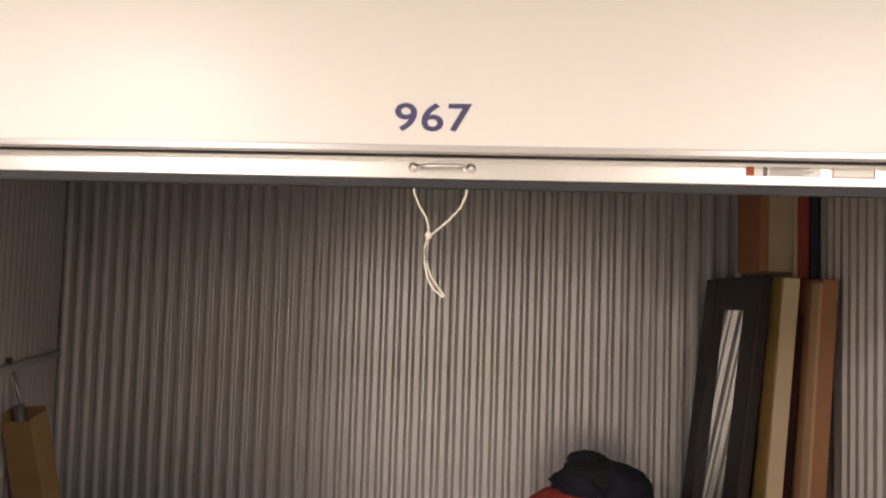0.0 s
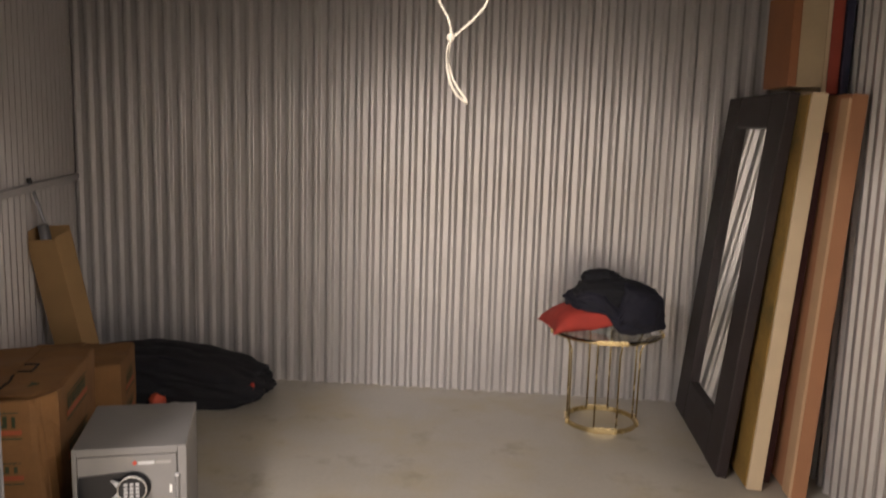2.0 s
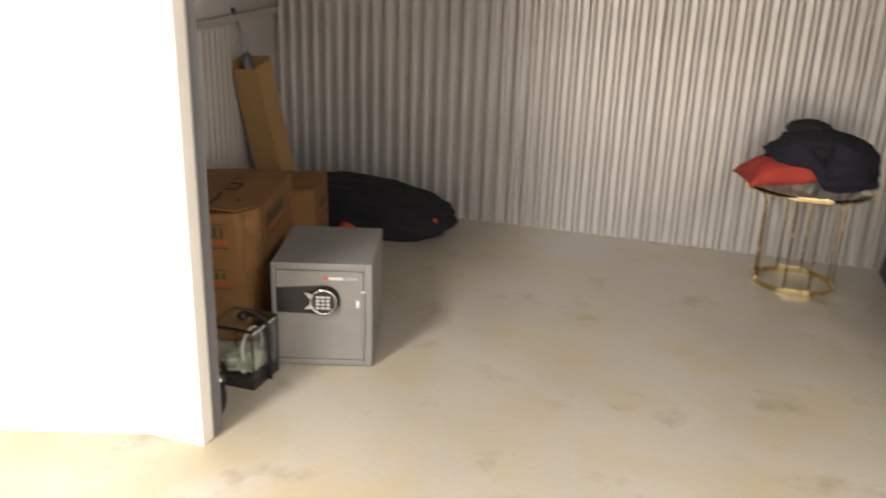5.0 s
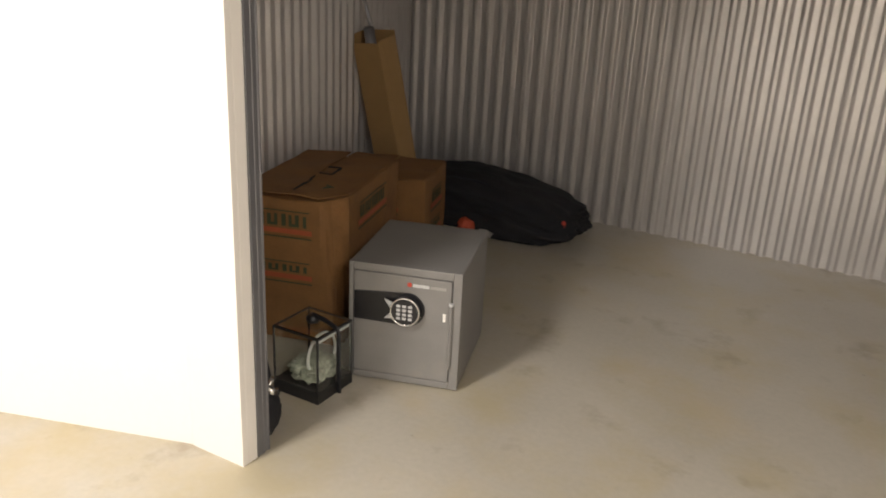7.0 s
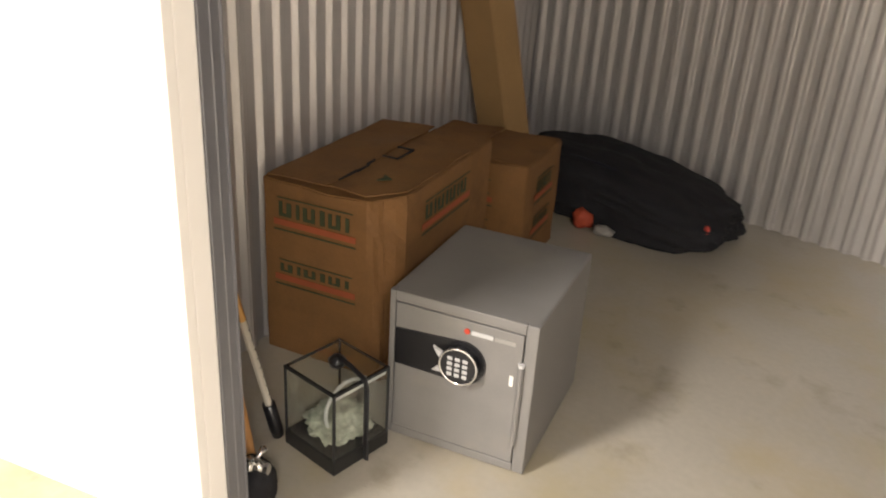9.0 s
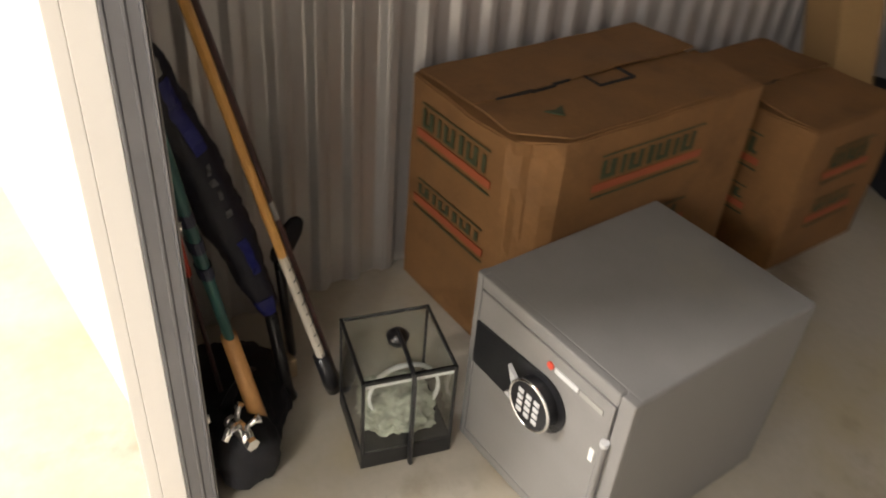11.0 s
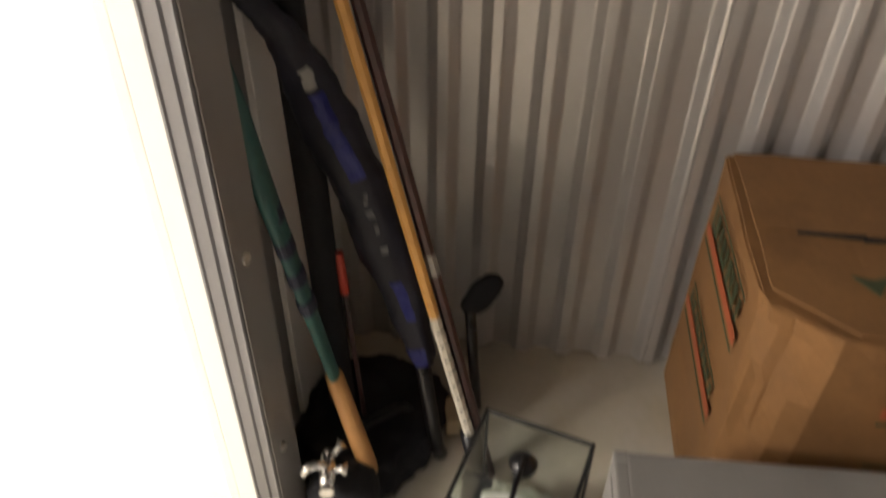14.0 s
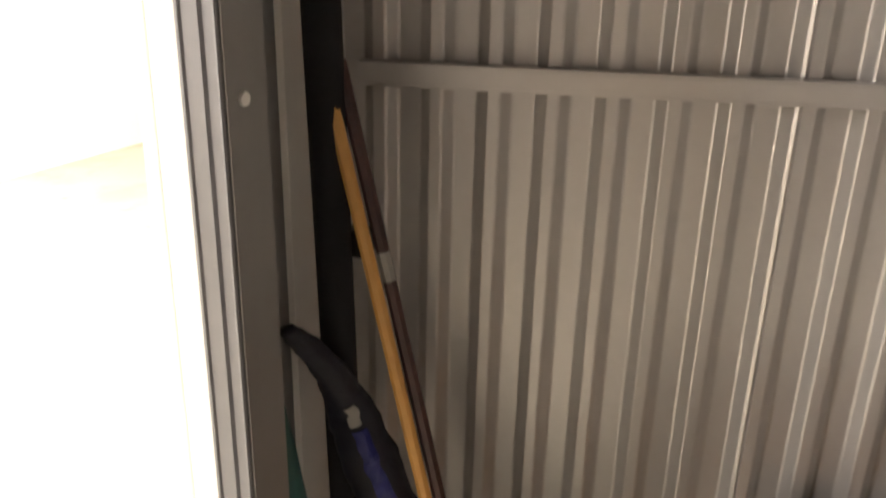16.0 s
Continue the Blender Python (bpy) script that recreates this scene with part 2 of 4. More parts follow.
# ---- structure ----
def corrugated(length, height, pitch=0.0862, panel=10, begin=0.0, seam_after=10):
    """A ribbed sheet along +x, its face towards -y: narrow proud ribs, wide pans, a lapped seam every ten ribs."""
    flat, pan, slope, deep = 0.25 * pitch, 0.43 * pitch, 0.16 * pitch, 0.019
    bend = ((-0.0048, 0.0), (-0.0026, 0.0004), (-0.0006, 0.0013), (0.0012, 0.0028))
    shape = [(0.0026, 0.0)]
    shape += [(flat + a, b) for a, b in bend]
    shape += [(flat + slope - a, deep - b) for a, b in reversed(bend)]
    shape += [(flat + slope + pan + a, deep - b) for a, b in bend]
    shape += [(flat + 2 * slope + pan - a, b) for a, b in reversed(bend)][:3]
    outline = []
    start, count = begin, panel - seam_after
    while start < length:
        for dx, dy in shape:
            outline.append((min(max(start + dx, 0.0), length), dy))
        count += 1
        if count % panel == 0:  # the lap: one sheet's edge over the next
            outline.append((min(start + pitch + 0.006, length), -0.001))
            outline.append((min(start + pitch + 0.0065, length), 0.004))
            outline.append((min(start + pitch + 0.009, length), 0.004))
            start += 0.009
        start += pitch
    outline.append((length, 0.0))
    bm = bmesh.new()
    cols = []
    for x, y in outline:
        cols.append([bm.verts.new((x, y, 0)), bm.verts.new((x, y, height))])
    for a, b in zip(cols, cols[1:]):
        if (b[0].co - a[0].co).length > 1e-5:
            bm.faces.new((a[0], b[0], b[1], a[1]))
    back = [bm.verts.new((x, 0.05, z)) for x, z in ((0, 0), (length, 0), (length, height), (0, height))]
    bm.faces.new(back)
    bm.faces.new((cols[0][0], cols[0][1], back[3], back[0]))
    bm.faces.new((cols[-1][1], cols[-1][0], back[1], back[2]))
    return bm


def build_structure():
    bm = bmesh.new()
    n = 24
    lo, hi = Vector((-5.5, -4.2)), Vector((7.5, 3.4))
    grid = [[bm.verts.new((lo.x + (hi.x - lo.x) * i / n, lo.y + (hi.y - lo.y) * j / n, 0)) for j in range(n + 1)] for i in range(n + 1)]
    for i in range(n):
        for j in range(n):
            bm.faces.new((grid[i][j], grid[i + 1][j], grid[i + 1][j + 1], grid[i][j + 1]))
    setting("floor", bm, CONCRETE, "worn sealed concrete floor with faint stains and scuffs", "floor")

    back = setting("wall_back", corrugated(RIGHT + 0.80, TOP), PANEL, "grey corrugated metal partition wall behind the table", "wall")
    back.matrix_world = pose(-0.76, BACK, 0)
    right = setting("wall_right", corrugated(BACK + 0.1, TOP), PANEL, "grey corrugated metal partition wall with leaning panels", "wall")
    right.matrix_world = pose(RIGHT, BACK, 0, 0, 0, -90)
    y0 = -0.118
    foot = Vector((left_x(y0), y0))
    end = Vector((left_x(BACK + 0.03), BACK + 0.03))
    along = (end - foot)
    left = setting("wall_left", corrugated(along.length, TOP, 0.0925, 10, -0.042, 8), PANEL, "grey corrugated metal partition wall behind the cardboard boxes", "wall")
    left.matrix_world = Matrix.Translation((foot.x, foot.y, 0)) @ Matrix.Rotation(math.atan2(along.y, along.x), 4, "Z")
    d, nrm = along.normalized(), Vector((along.y, -along.x)).normalized()
    turn = Matrix.Translation((foot.x, foot.y, 0)) @ Matrix.Rotation(math.atan2(along.y, along.x), 4, "Z")
    bm = bmesh.new()
    box((0.035, -0.030, 1.270), (along.length - 0.02, -0.001, 1.274), bm=bm)
    box((0.035, -0.030, 1.274), (along.length - 0.02, -0.026, 1.303), 0.0012, bm=bm)
    box((0.035, -0.030, 1.303), (along.length - 0.02, -0.001, 1.307), bm=bm)
    rail = setting("trim_wall_rail", bm, PANEL, "grey folded steel rail across the corrugated side wall", "wall rail")
    rail.matrix_world = turn @ pose(0, -0.001, 0)

    # front: post beside the opening, header, and the corridor's walls
    bm = bmesh.new()
    box((0.43, FRONT_OUT, 0), (DOOR_L, FRONT_IN, TOP), 0.002, bm)
    box((DOOR_L - 0.055, FRONT_IN, 0), (DOOR_L, -0.004, TOP), 0.002, bm)
    inner = bmesh.new()
    for k, (xa, xb, yy) in enumerate(((0.432, 0.470, -0.037), (0.470, 0.512, -0.040), (0.512, 0.536, -0.036), (0.536, 0.584, -0.039))):
        box((xa, FRONT_IN + 0.0005, 0), (xb - 0.0005, yy, TOP), 0.001, inner, segments=1)
    setting("trim_front_inner", inner, FLANGE, "grey folded steel lining inside the front post", "trim")
    setting("wall_front_post", bm, WHITE, "white painted steel post beside the door opening", "wall")
    bm = bmesh.new()
    box((DOOR_R, FRONT_OUT, 0), (6.6, FRONT_IN, TOP), 0.002, bm)
    box((DOOR_R, FRONT_IN, 0), (DOOR_R + 0.055, -0.004, TOP), 0.002, bm)
    setting("wall_front_right", bm, WHITE, "white painted steel corridor wall", "wall")
    bm = bmesh.new()
    box((DOOR_L, FRONT_OUT, HEAD + 0.018), (DOOR_R, FRONT_IN, TOP), bm=bm)
    setting("wall_header", bm, WHITE, "white painted steel header above the rolled-up door", "wall")
    bm = box((DOOR_L + 0.002, FRONT_OUT - 0.004, HEAD), (DOOR_R - 0.002, -0.03, HEAD + 0.0175), 0.002)
    setting("trim_header_lip", bm, PANEL, "grey metal lip along the header's lower edge", "trim")
    bm = box((-6.2, 0.0, 0), (0.0, 0.03, TOP), 0.002)
    oblique = setting("wall_corridor_left", bm, WHITE, "white painted steel corridor wall beside the post", "wall")
    oblique.matrix_world = pose(0.43, FRONT_OUT + 0.004, 0, 0, 0, 18.5)
    bm = box((-5.5, -4.15, 0), (7.5, -4.05, TOP))
    setting("wall_corridor_far", bm, WHITE, "white corridor wall facing the storage unit", "wall")
    bm = box((6.5, -4.05, 0), (6.6, FRONT_OUT, TOP))
    setting("wall_corridor_end", bm, WHITE, "white corridor end wall", "wall")
    bm = box((-5.0, -4.05, 0), (-4.9, -1.0, TOP))
    setting("wall_corridor_end_left", bm, WHITE, "white corridor end wall", "wall")
    bm = box((-5.5, -4.2, TOP), (7.5, FRONT_IN, TOP + 0.06))
    setting("ceiling_corridor", bm, WHITE, "plain white painted corridor ceiling", "ceiling")
    # Unseen sheet over the unit, dark grey to cut bounce from above.
    bm = box((-5.5, FRONT_IN, TOP), (7.5, 3.4, TOP + 0.06))
    setting("ceiling_unseen", bm, FLANGE, "unseen dark grey ceiling over the unit, added to cut bounced light", "ceiling")

    # guide tracks of the rolling door
    for name, x, s in (("door_track", DOOR_L, 1), ("door_track", DOOR_R, -1)):
        t = thing(name, "grey steel guide track of the rolling door with folded edges", "door track", pose(x, 0, 0, 0, 0, 0), "door tracks", "structure")
        prof = [(-0.05, -0.003), (0.003, -0.003), (0.004, -0.001), (0.004, 0.002), (0.001, 0.004), (0.001, 0.022), (0.003, 0.0235), (0.003, 0.0265), (-0.001, 0.029), (-0.001, 0.0425), (0.003, 0.0445), (0.0035, 0.0475), (0.001, 0.049), (-0.05, 0.049)]
        bm = bmesh.new()
        lo = [bm.verts.new((s * px, py, 0.002)) for px, py in prof]
        hi = [bm.verts.new((s * px, py, HEAD + 0.3)) for px, py in prof]
        for i in range(len(prof)):
            j = (i + 1) % len(prof)
            bm.faces.new((lo[i], lo[j], hi[j], hi[i]))
        bm.faces.new(lo)
        bm.faces.new(hi)
        part("channel", bm, TRACK, t)
        part("flange", box((min(s * -0.068, s * -0.002), 0.0495, 0.002), (max(s * -0.068, s * -0.002), 0.0515, HEAD + 0.3), 0.0006, segments=1), FLANGE, t, "pale grey folded flange")
        for z in (0.25, 0.672, 1.33, 1.85):
            part("bolt", disc((s * -0.027, 0.053, z), 0.0075, 0.005, 14, axis="y"), ALU, t, "small bright bolt head")


def build_door():
    d = thing("rolling_door", "rolled-up steel door with aluminium bottom bar, pull handle and rope", "rolling door", pose(0, 0, 0))
    bm = tube([(DOOR_L + 0.02, 0.24, 2.48), (DOOR_R - 0.02, 0.24, 2.48)], 0.18, 32)
    part("curtain_roll", bm, WHITE, d, "coiled white steel curtain", True)
    bm = bmesh.new()
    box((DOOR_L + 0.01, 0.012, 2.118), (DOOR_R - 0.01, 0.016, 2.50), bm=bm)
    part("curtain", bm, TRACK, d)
    bm = bmesh.new()
    box((DOOR_L + 0.012, -0.004, 2.060), (DOOR_R - 0.012, 0.022, 2.112), 0.003, bm)
    box((DOOR_L + 0.012, -0.010, 2.108), (DOOR_R - 0.012, 0.02, 2.118), 0.002, bm)
    part("bottom_bar", bm, ALU, d, "brushed aluminium bottom bar")
    bm = box((DOOR_L + 0.014, -0.002, 2.034), (DOOR_R - 0.014, 0.018, 2.0605), 0.006)
    part("rubber_seal", bm, RUBBER, d, "black rubber seal")
    h = bmesh.new()
    pts = [(1.938, -0.009, 2.089), (1.945, -0.022, 2.09), (1.962, -0.031, 2.091), (2.0, -0.033, 2.091), (2.035, -0.031, 2.092), (2.052, -0.022, 2.092), (2.06, -0.009, 2.092)]
    tube(pts, 0.0075, 12, h, flat=0.8)
    for x in (1.921, 2.077):
        one = bmesh.new()
        disc((x, -0.006, 2.090), 0.0135, 0.006, 20, one, "y")
        merge(h, one)
        box((min(x, 1.999) if x < 2 else 2.055, -0.0085, 2.081), (1.943 if x < 2 else x, -0.0042, 2.099), 0.002, h)
    handle = part("pull_handle", h, CHROME, d, "chromed steel pull handle", True)
    for x in (1.919, 2.079):
        part("rivet", disc((x, -0.0105, 2.090), 0.005, 0.005, 12, axis="y"), ALU, handle)
    # stickers, writing too small to read
    s = part("warning_sticker", box((2.80, -0.0052, 2.083), (2.992, -0.0042, 2.111)), LABEL, d, "white warning sticker with an orange corner")
    part("orange_mark", box((2.802, -0.0060, 2.085), (2.822, -0.0053, 2.109)), ORANGE_INK, s)
    part("black_mark", box((2.845, -0.0060, 2.084), (2.856, -0.0053, 2.110)), GREY_INK, s)
    for i in range(5):
        part("text_bar", box((2.862, -0.0060, 2.087 + i * 0.0047), (2.95 + 0.012 * ((i * 7) % 3), -0.0053, 2.0888 + i * 0.0047)), GREY_INK, s)
    s = part("label_sticker", box((3.02, -0.0052, 2.082), (3.13, -0.0042, 2.111)), LABEL, d, "white label with a red outline")
    for lo, hi in (((3.022, 2.083), (3.128, 2.0845)), ((3.022, 2.1085), (3.128, 2.11)), ((3.022, 2.083), (3.0235, 2.11)), ((3.1265, 2.083), (3.128, 2.11))):
        part("red_line", box((lo[0], -0.0060, lo[1]), (hi[0], -0.0053, hi[1])), RED, s)
    # pull rope: two strands, a knot and a hanging loop
    rope = bmesh.new()
    y = 0.008
    tube([(1.922, y, 2.05), (1.924, y, 2.02), (1.94, y, 1.985), (1.957, y, 1.958), (1.966, y, 1.93), (1.968, y, 1.903)], 0.0032, 8, rope)
    tube([(2.068, y, 2.05), (2.066, y, 2.02), (2.052, y, 1.985), (2.022, y, 1.95), (1.99, y, 1.922), (1.968, y, 1.903)], 0.0032, 8, rope)
    tube([(1.966, y, 1.905), (1.957, y - .004, 1.87), (1.958, y - .004, 1.83), (1.968, y - .004, 1.79), (1.985, y - .003, 1.76), (2.008, y - .002, 1.742), (2.016, y, 1.738), (2.012, y + .004, 1.746), (1.995, y + .004, 1.768), (1.974, y + .004, 1.80), (1.963, y + .004, 1.835), (1.962, y + .004, 1.87), (1.967, y, 1.905)], 0.003, 8, rope)
    r = part("rope", rope, ROPE, d, "white pull rope knotted into a loop", True)
    k = lump((0.010, 0.009, 0.012), 5, 0.2, 2, 2)
    bmesh.ops.translate(k, verts=k.verts, vec=(1.966, y, 1.893))
    part("knot", k, ROPE, r, smooth=True)


def build_number():
    cu = bpy.data.curves.new("unit_number", "FONT")
    cu.body = "967"
    cu.align_x, cu.size, cu.extrude, cu.offset, cu.space_character = "CENTER", 0.103, 0.0006, 0.0014, 1.08
    tmp = new("scratch_text", cu)
    bpy.context.view_layer.update()
    me = bpy.data.meshes.new_from_object(tmp.evaluated_get(bpy.context.evaluated_depsgraph_get()))
    bpy.data.objects.remove(tmp)
    me.name = "unit_number"
    me.materials.clear()
    me.materials.append(NUMBER)
    ob = new("unit_number", me)
    ob.matrix_world = pose(1.974, FRONT_OUT - 0.0015, 2.179, 90, 0, 0) @ Matrix.Diagonal((1.26, 1.0, 1.0, 1.0))
    tagged(ob, "dark blue vinyl numerals on the white header", "unit number")


def build_ceiling_light(x, y, watts):
    t = thing("ceiling_light", "wide white fluorescent ceiling light in the corridor", "ceiling light", pose(x, y, TOP), "corridor lights")
    part("frame", box((-0.30, -0.62, -0.05), (0.30, 0.62, -0.002), 0.008), WHITE, t)
    part("diffuser", box((-0.28, -0.60, -0.062), (0.28, 0.60, -0.051), 0.004), TUBE, t)
    la = bpy.data.lights.new("corridor_lamp", "AREA")
    la.shape, la.size, la.size_y, la.energy, la.color = "RECTANGLE", 0.55, 1.2, watts, LAMP_COLOUR
    ob = new("corridor_lamp", la)
    ob.matrix_world = pose(x, y, TOP - 0.075)


build_structure()
build_door()
build_number()
for lx, ly, lw in LAMPS:
    build_ceiling_light(lx, ly, lw)


# ---- things along the left wall ----
def build_safe():
    w, d, h = 0.408, 0.495, 0.453
    t = thing("safe", "grey enamelled steel safe with an electronic keypad, door shut", "safe", pose(0.558, 0.571, 0, 0, 0, 17.3))
    body = part("body", box((0, 0.012, 0.006), (w, d, h), 0.009, segments=3), SAFE, t)
    bm = bmesh.new()
    box((0.0, 0.0, 0.004), (0.017, 0.02, h), 0.004, bm)
    box((w - 0.032, 0.0, 0.004), (w, 0.02, h), 0.004, bm)
    box((0.017, 0.0, h - 0.03), (w - 0.032, 0.02, h), 0.004, bm)
    box((0.017, 0.0, 0.004), (w - 0.032, 0.02, 0.03), 0.004, bm)
    part("door_frame", bm, SAFE, t)
    door = part("door", box((0.020, -0.001, 0.033), (w - 0.036, 0.02, h - 0.033), 0.003), SAFE, t)
    # keypad: a dark plate rounded at its right end
    bm = bmesh.new()
    cx, cz, r = 0.218, 0.298, 0.062
    outline = [(0.022, cz - 0.058), (cx, cz - r)] + [(cx + r * math.sin(a), cz - r * math.cos(a)) for a in [math.pi * k / 16 for k in range(1, 16)]] + [(cx, cz + r), (0.022, cz + 0.048)]
    front = [bm.verts.new((x, -0.006, z)) for x, z in outline]
    rear = [bm.verts.new((x, 0.0, z)) for x, z in outline]
    bm.faces.new(front)
    bm.faces.new(rear)
    for i in range(len(outline)):
        j = (i + 1) % len(outline)
        bm.faces.new((front[i], front[j], rear[j], rear[i]))
    pad = part("keypad_plate", bm, BLACK, door, "glossy black keypad plate")
    dial = bmesh.new()
    disc((cx - 0.004, -0.018, cz), 0.050, 0.028, 40, dial, "y")
    part("keypad", dial, BLACK, door, "round black keypad")
    ring = [(cx - 0.004 + 0.051 * math.cos(a), -0.030, cz + 0.051 * math.sin(a)) for a in [i * math.tau / 40 for i in range(40)]]
    part("chrome_ring", tube(ring, 0.0035, 8, closed=True, up=(0, 1, 0)), CHROME, door, "silver ring round the keypad", True)
    for s in (-1, 1):
        one = bmesh.new()
        tri = [one.verts.new(p) for p in ((cx - 0.05, -0.030, cz + s * 0.030), (cx - 0.080, -0.022, cz + s * 0.036), (cx - 0.058, -0.030, cz + s * 0.012))]
        one.faces.new(tri)
        r2 = bmesh.ops.extrude_face_region(one, geom=list(one.faces))
        bmesh.ops.translate(one, verts=[v for v in r2["geom"] if isinstance(v, bmesh.types.BMVert)], vec=(0, 0.008, 0))
        part("pointer", one, KEY_GREY, door, "silver pointed grip")
    for i in range(3):
        for j in range(4):
            x, z = cx - 0.026 + 0.021 * i, cz + 0.022 - 0.0155 * j
            part("key", box((x - 0.007, -0.0345, z - 0.005), (x + 0.007, -0.0315, z + 0.005), 0.001, segments=1), KEY_GREY, door)
    part("brand_dot", disc((0.222, -0.002, 0.3915), 0.008, 0.004, 16, axis="y"), RED, door, "small red emblem")
    for i, (a, b) in enumerate(((0.234, 0.292), (0.297, 0.352))):
        part("brand_bar", box((a, -0.0035, 0.385), (b, -0.001, 0.396)), KEY_GREY if i == 0 else GREY_LABEL, door, "raised silver lettering bar")
    part("white_tag", box((w - 0.063, -0.003, 0.268), (w - 0.053, -0.001, 0.298)), LABEL, door, "small white tag")
    bm = tube([(w - 0.034, -0.006, 0.095), (w - 0.034, -0.006, 0.335)], 0.007, 14)
    part("hinge", bm, SAFE, t, "long vertical hinge rod")
    part("hinge_cap", disc((w - 0.034, -0.006, 0.338), 0.0085, 0.008, 14), KEY_GREY, t)
    for x, y in ((0.05, 0.06), (w - 0.05, 0.06), (0.05, d - 0.05), (w - 0.05, d - 0.05)):
        part("foot", disc((x, y, 0.004), 0.018, 0.008, 14), RUBBER, t)


def carton(name, label, w, l, h, m, logo_rows, crush, seed):
    """An upright taped carton: w along x, l along y; printing on its front (-y) and its side (+x)."""
    t = thing(name, label, "cardboard box", m, "cardboard boxes")
    bm = bmesh.new()
    bmesh.ops.create_cube(bm, size=1)
    for v in bm.verts:
        v.co = Vector(((v.co.x + 0.5) * w, (v.co.y + 0.5) * l, (v.co.z + 0.5) * h))
    bmesh.ops.subdivide_edges(bm, edges=list(bm.edges), cuts=15, use_grid_fill=True)
    rng = Vector((seed, seed * 2.0, 0))
    cut_at = Vector((w - 0.085, 0, h + 0.012))
    cut = (Vector((w, 0.10, h)) - cut_at).cross(Vector((w - 0.03, 0, 0.08)) - cut_at).normalized()
    cut = -cut if cut.dot(Vector((1, -1, 1))) < 0 else cut
    for v in bm.verts:
        c = v.co.copy()
        push = 0.006 * noise.noise(c * 5 + rng)
        out = Vector((c.x - w / 2, c.y - l / 2, 0))
        if 0.02 < c.z < h - 0.01:
            v.co += out.normalized() * push
        if c.z > h - 1e-4:
            v.co.z += 0.008 * noise.noise(c * 7 + rng) - 0.010 * (1 - abs(2 * c.x / w - 1)) * (1 if abs(c.x - w / 2) < 0.2 else 0)
        if crush:  # the corner is pushed in to a slanting facet
            over = (v.co - cut_at).dot(cut)
            if over > 0:
                v.co -= cut * (over + 0.012 * noise.noise(c * 16) * min(1, over * 40))
    bmesh.ops.bevel(bm, geom=[e for e in bm.edges if e.is_manifold and e.calc_face_angle(0) > 1.0], offset=0.004, segments=2, affect="EDGES")
    part("carton", bm, CARD, t)
    # top flaps: two long ones that meet along the middle
    for i, (x0, x1) in enumerate(((0.006, w / 2 - 0.002), (w / 2 + 0.003, w - 0.006 if not crush else w - 0.012))):
        one = bmesh.new()
        n = 10
        rows = []
        for a in range(n + 1):
            row = []
            for b in range(n + 1):
                x, y = x0 + (x1 - x0) * a / n, 0.012 + (l - 0.024) * b / n
                if crush:  # the flap stops at the crushed corner
                    y = max(y, 0.012 + (x - (w - 0.095)) * 1.25)
                lift = 0.004 + 0.008 * noise.noise(Vector((x * 6, y * 6, seed + i))) + (0.009 if i == 0 else 0.004) * (1 - abs(x - w / 2) / (w / 2))
                row.append(one.verts.new((x, y, h + max(0.001, lift))))
            rows.append(row)
        for a in range(n):
            for b in range(n):
                one.faces.new((rows[a][b], rows[a + 1][b], rows[a + 1][b + 1], rows[a][b + 1]))
        r2 = bmesh.ops.extrude_face_region(one, geom=list(one.faces))
        bmesh.ops.translate(one, verts=[v for v in r2["geom"] if isinstance(v, bmesh.types.BMVert)], vec=(0, 0, -0.004))
        part("flap", one, CARD, t)
    # Raised dark strips draw the shade in the gap where the flaps meet.
    for v0, v1, off in ((0.10, 0.24, 0.0), (0.235, 0.33, 0.006), (0.325, 0.40, -0.003)):
        one = box((w / 2 - 0.0018 + off, l * v0, h + 0.004), (w / 2 + 0.0022 + off, l * v1, h + 0.0125 + 0.002 * off))
        part("slit_shade", one, GAP_SHADE, t, "dark strip drawing the shade between the flaps")
    if crush:
        # More dark strips: the shade along a torn part of the flap.
        for x0, x1, ya, yb in ((0.0, 0.052, 0.335, 0.3395), (0.052, 0.0565, 0.335, 0.45), (-0.004, 0.05, 0.445, 0.449)):
            part("tear_shade", box((w / 2 + x0, ya, h + 0.004), (w / 2 + x1, yb, h + 0.0135)), GAP_SHADE, t, "dark strip drawing the shade along the torn flap")
        one = bmesh.new()
        for x, y in ((0.315, 0.13), (0.352, 0.16), (0.312, 0.185), (0.322, 0.158)):
            one.verts.new((x, y, h + 0.0125))
        one.faces.new(list(one.verts))
        r3 = bmesh.ops.extrude_face_region(one, geom=list(one.faces))
        bmesh.ops.translate(one, verts=[v for v in r3["geom"] if isinstance(v, bmesh.types.BMVert)], vec=(0, 0, -0.003))
        part("printed_arrow", one, GREEN_INK, t, "small dark green arrow")
    # printing: strokes too worn to read
    def strokes(place, a, b, zc, hh, name):
        u, i = a, 0
        while u < b - 0.02:
            wide = (0.013, 0.017, 0.012, 0.015)[i % 4]
            top = hh * (1.0, 0.94, 1.0, 0.9, 0.97)[i % 5]
            part(name, place(u, min(u + wide, b), zc - hh * 0.4, zc + top), GREEN_INK, t)
            if i % 3 == 0:
                part(name, place(u + wide, min(u + wide + 0.014, b), zc - hh * 0.4, zc - hh * 0.1), GREEN_INK, t)
            u += wide + (0.014, 0.017, 0.012)[i % 3]
            i += 1

    def on_front(a, b, z0, z1):
        return box((a, -0.0078, z0), (b, -0.0066, z1))

    def on_side(a, b, z0, z1):
        return box((w + 0.0066, a, z0), (w + 0.0078, b, z1))

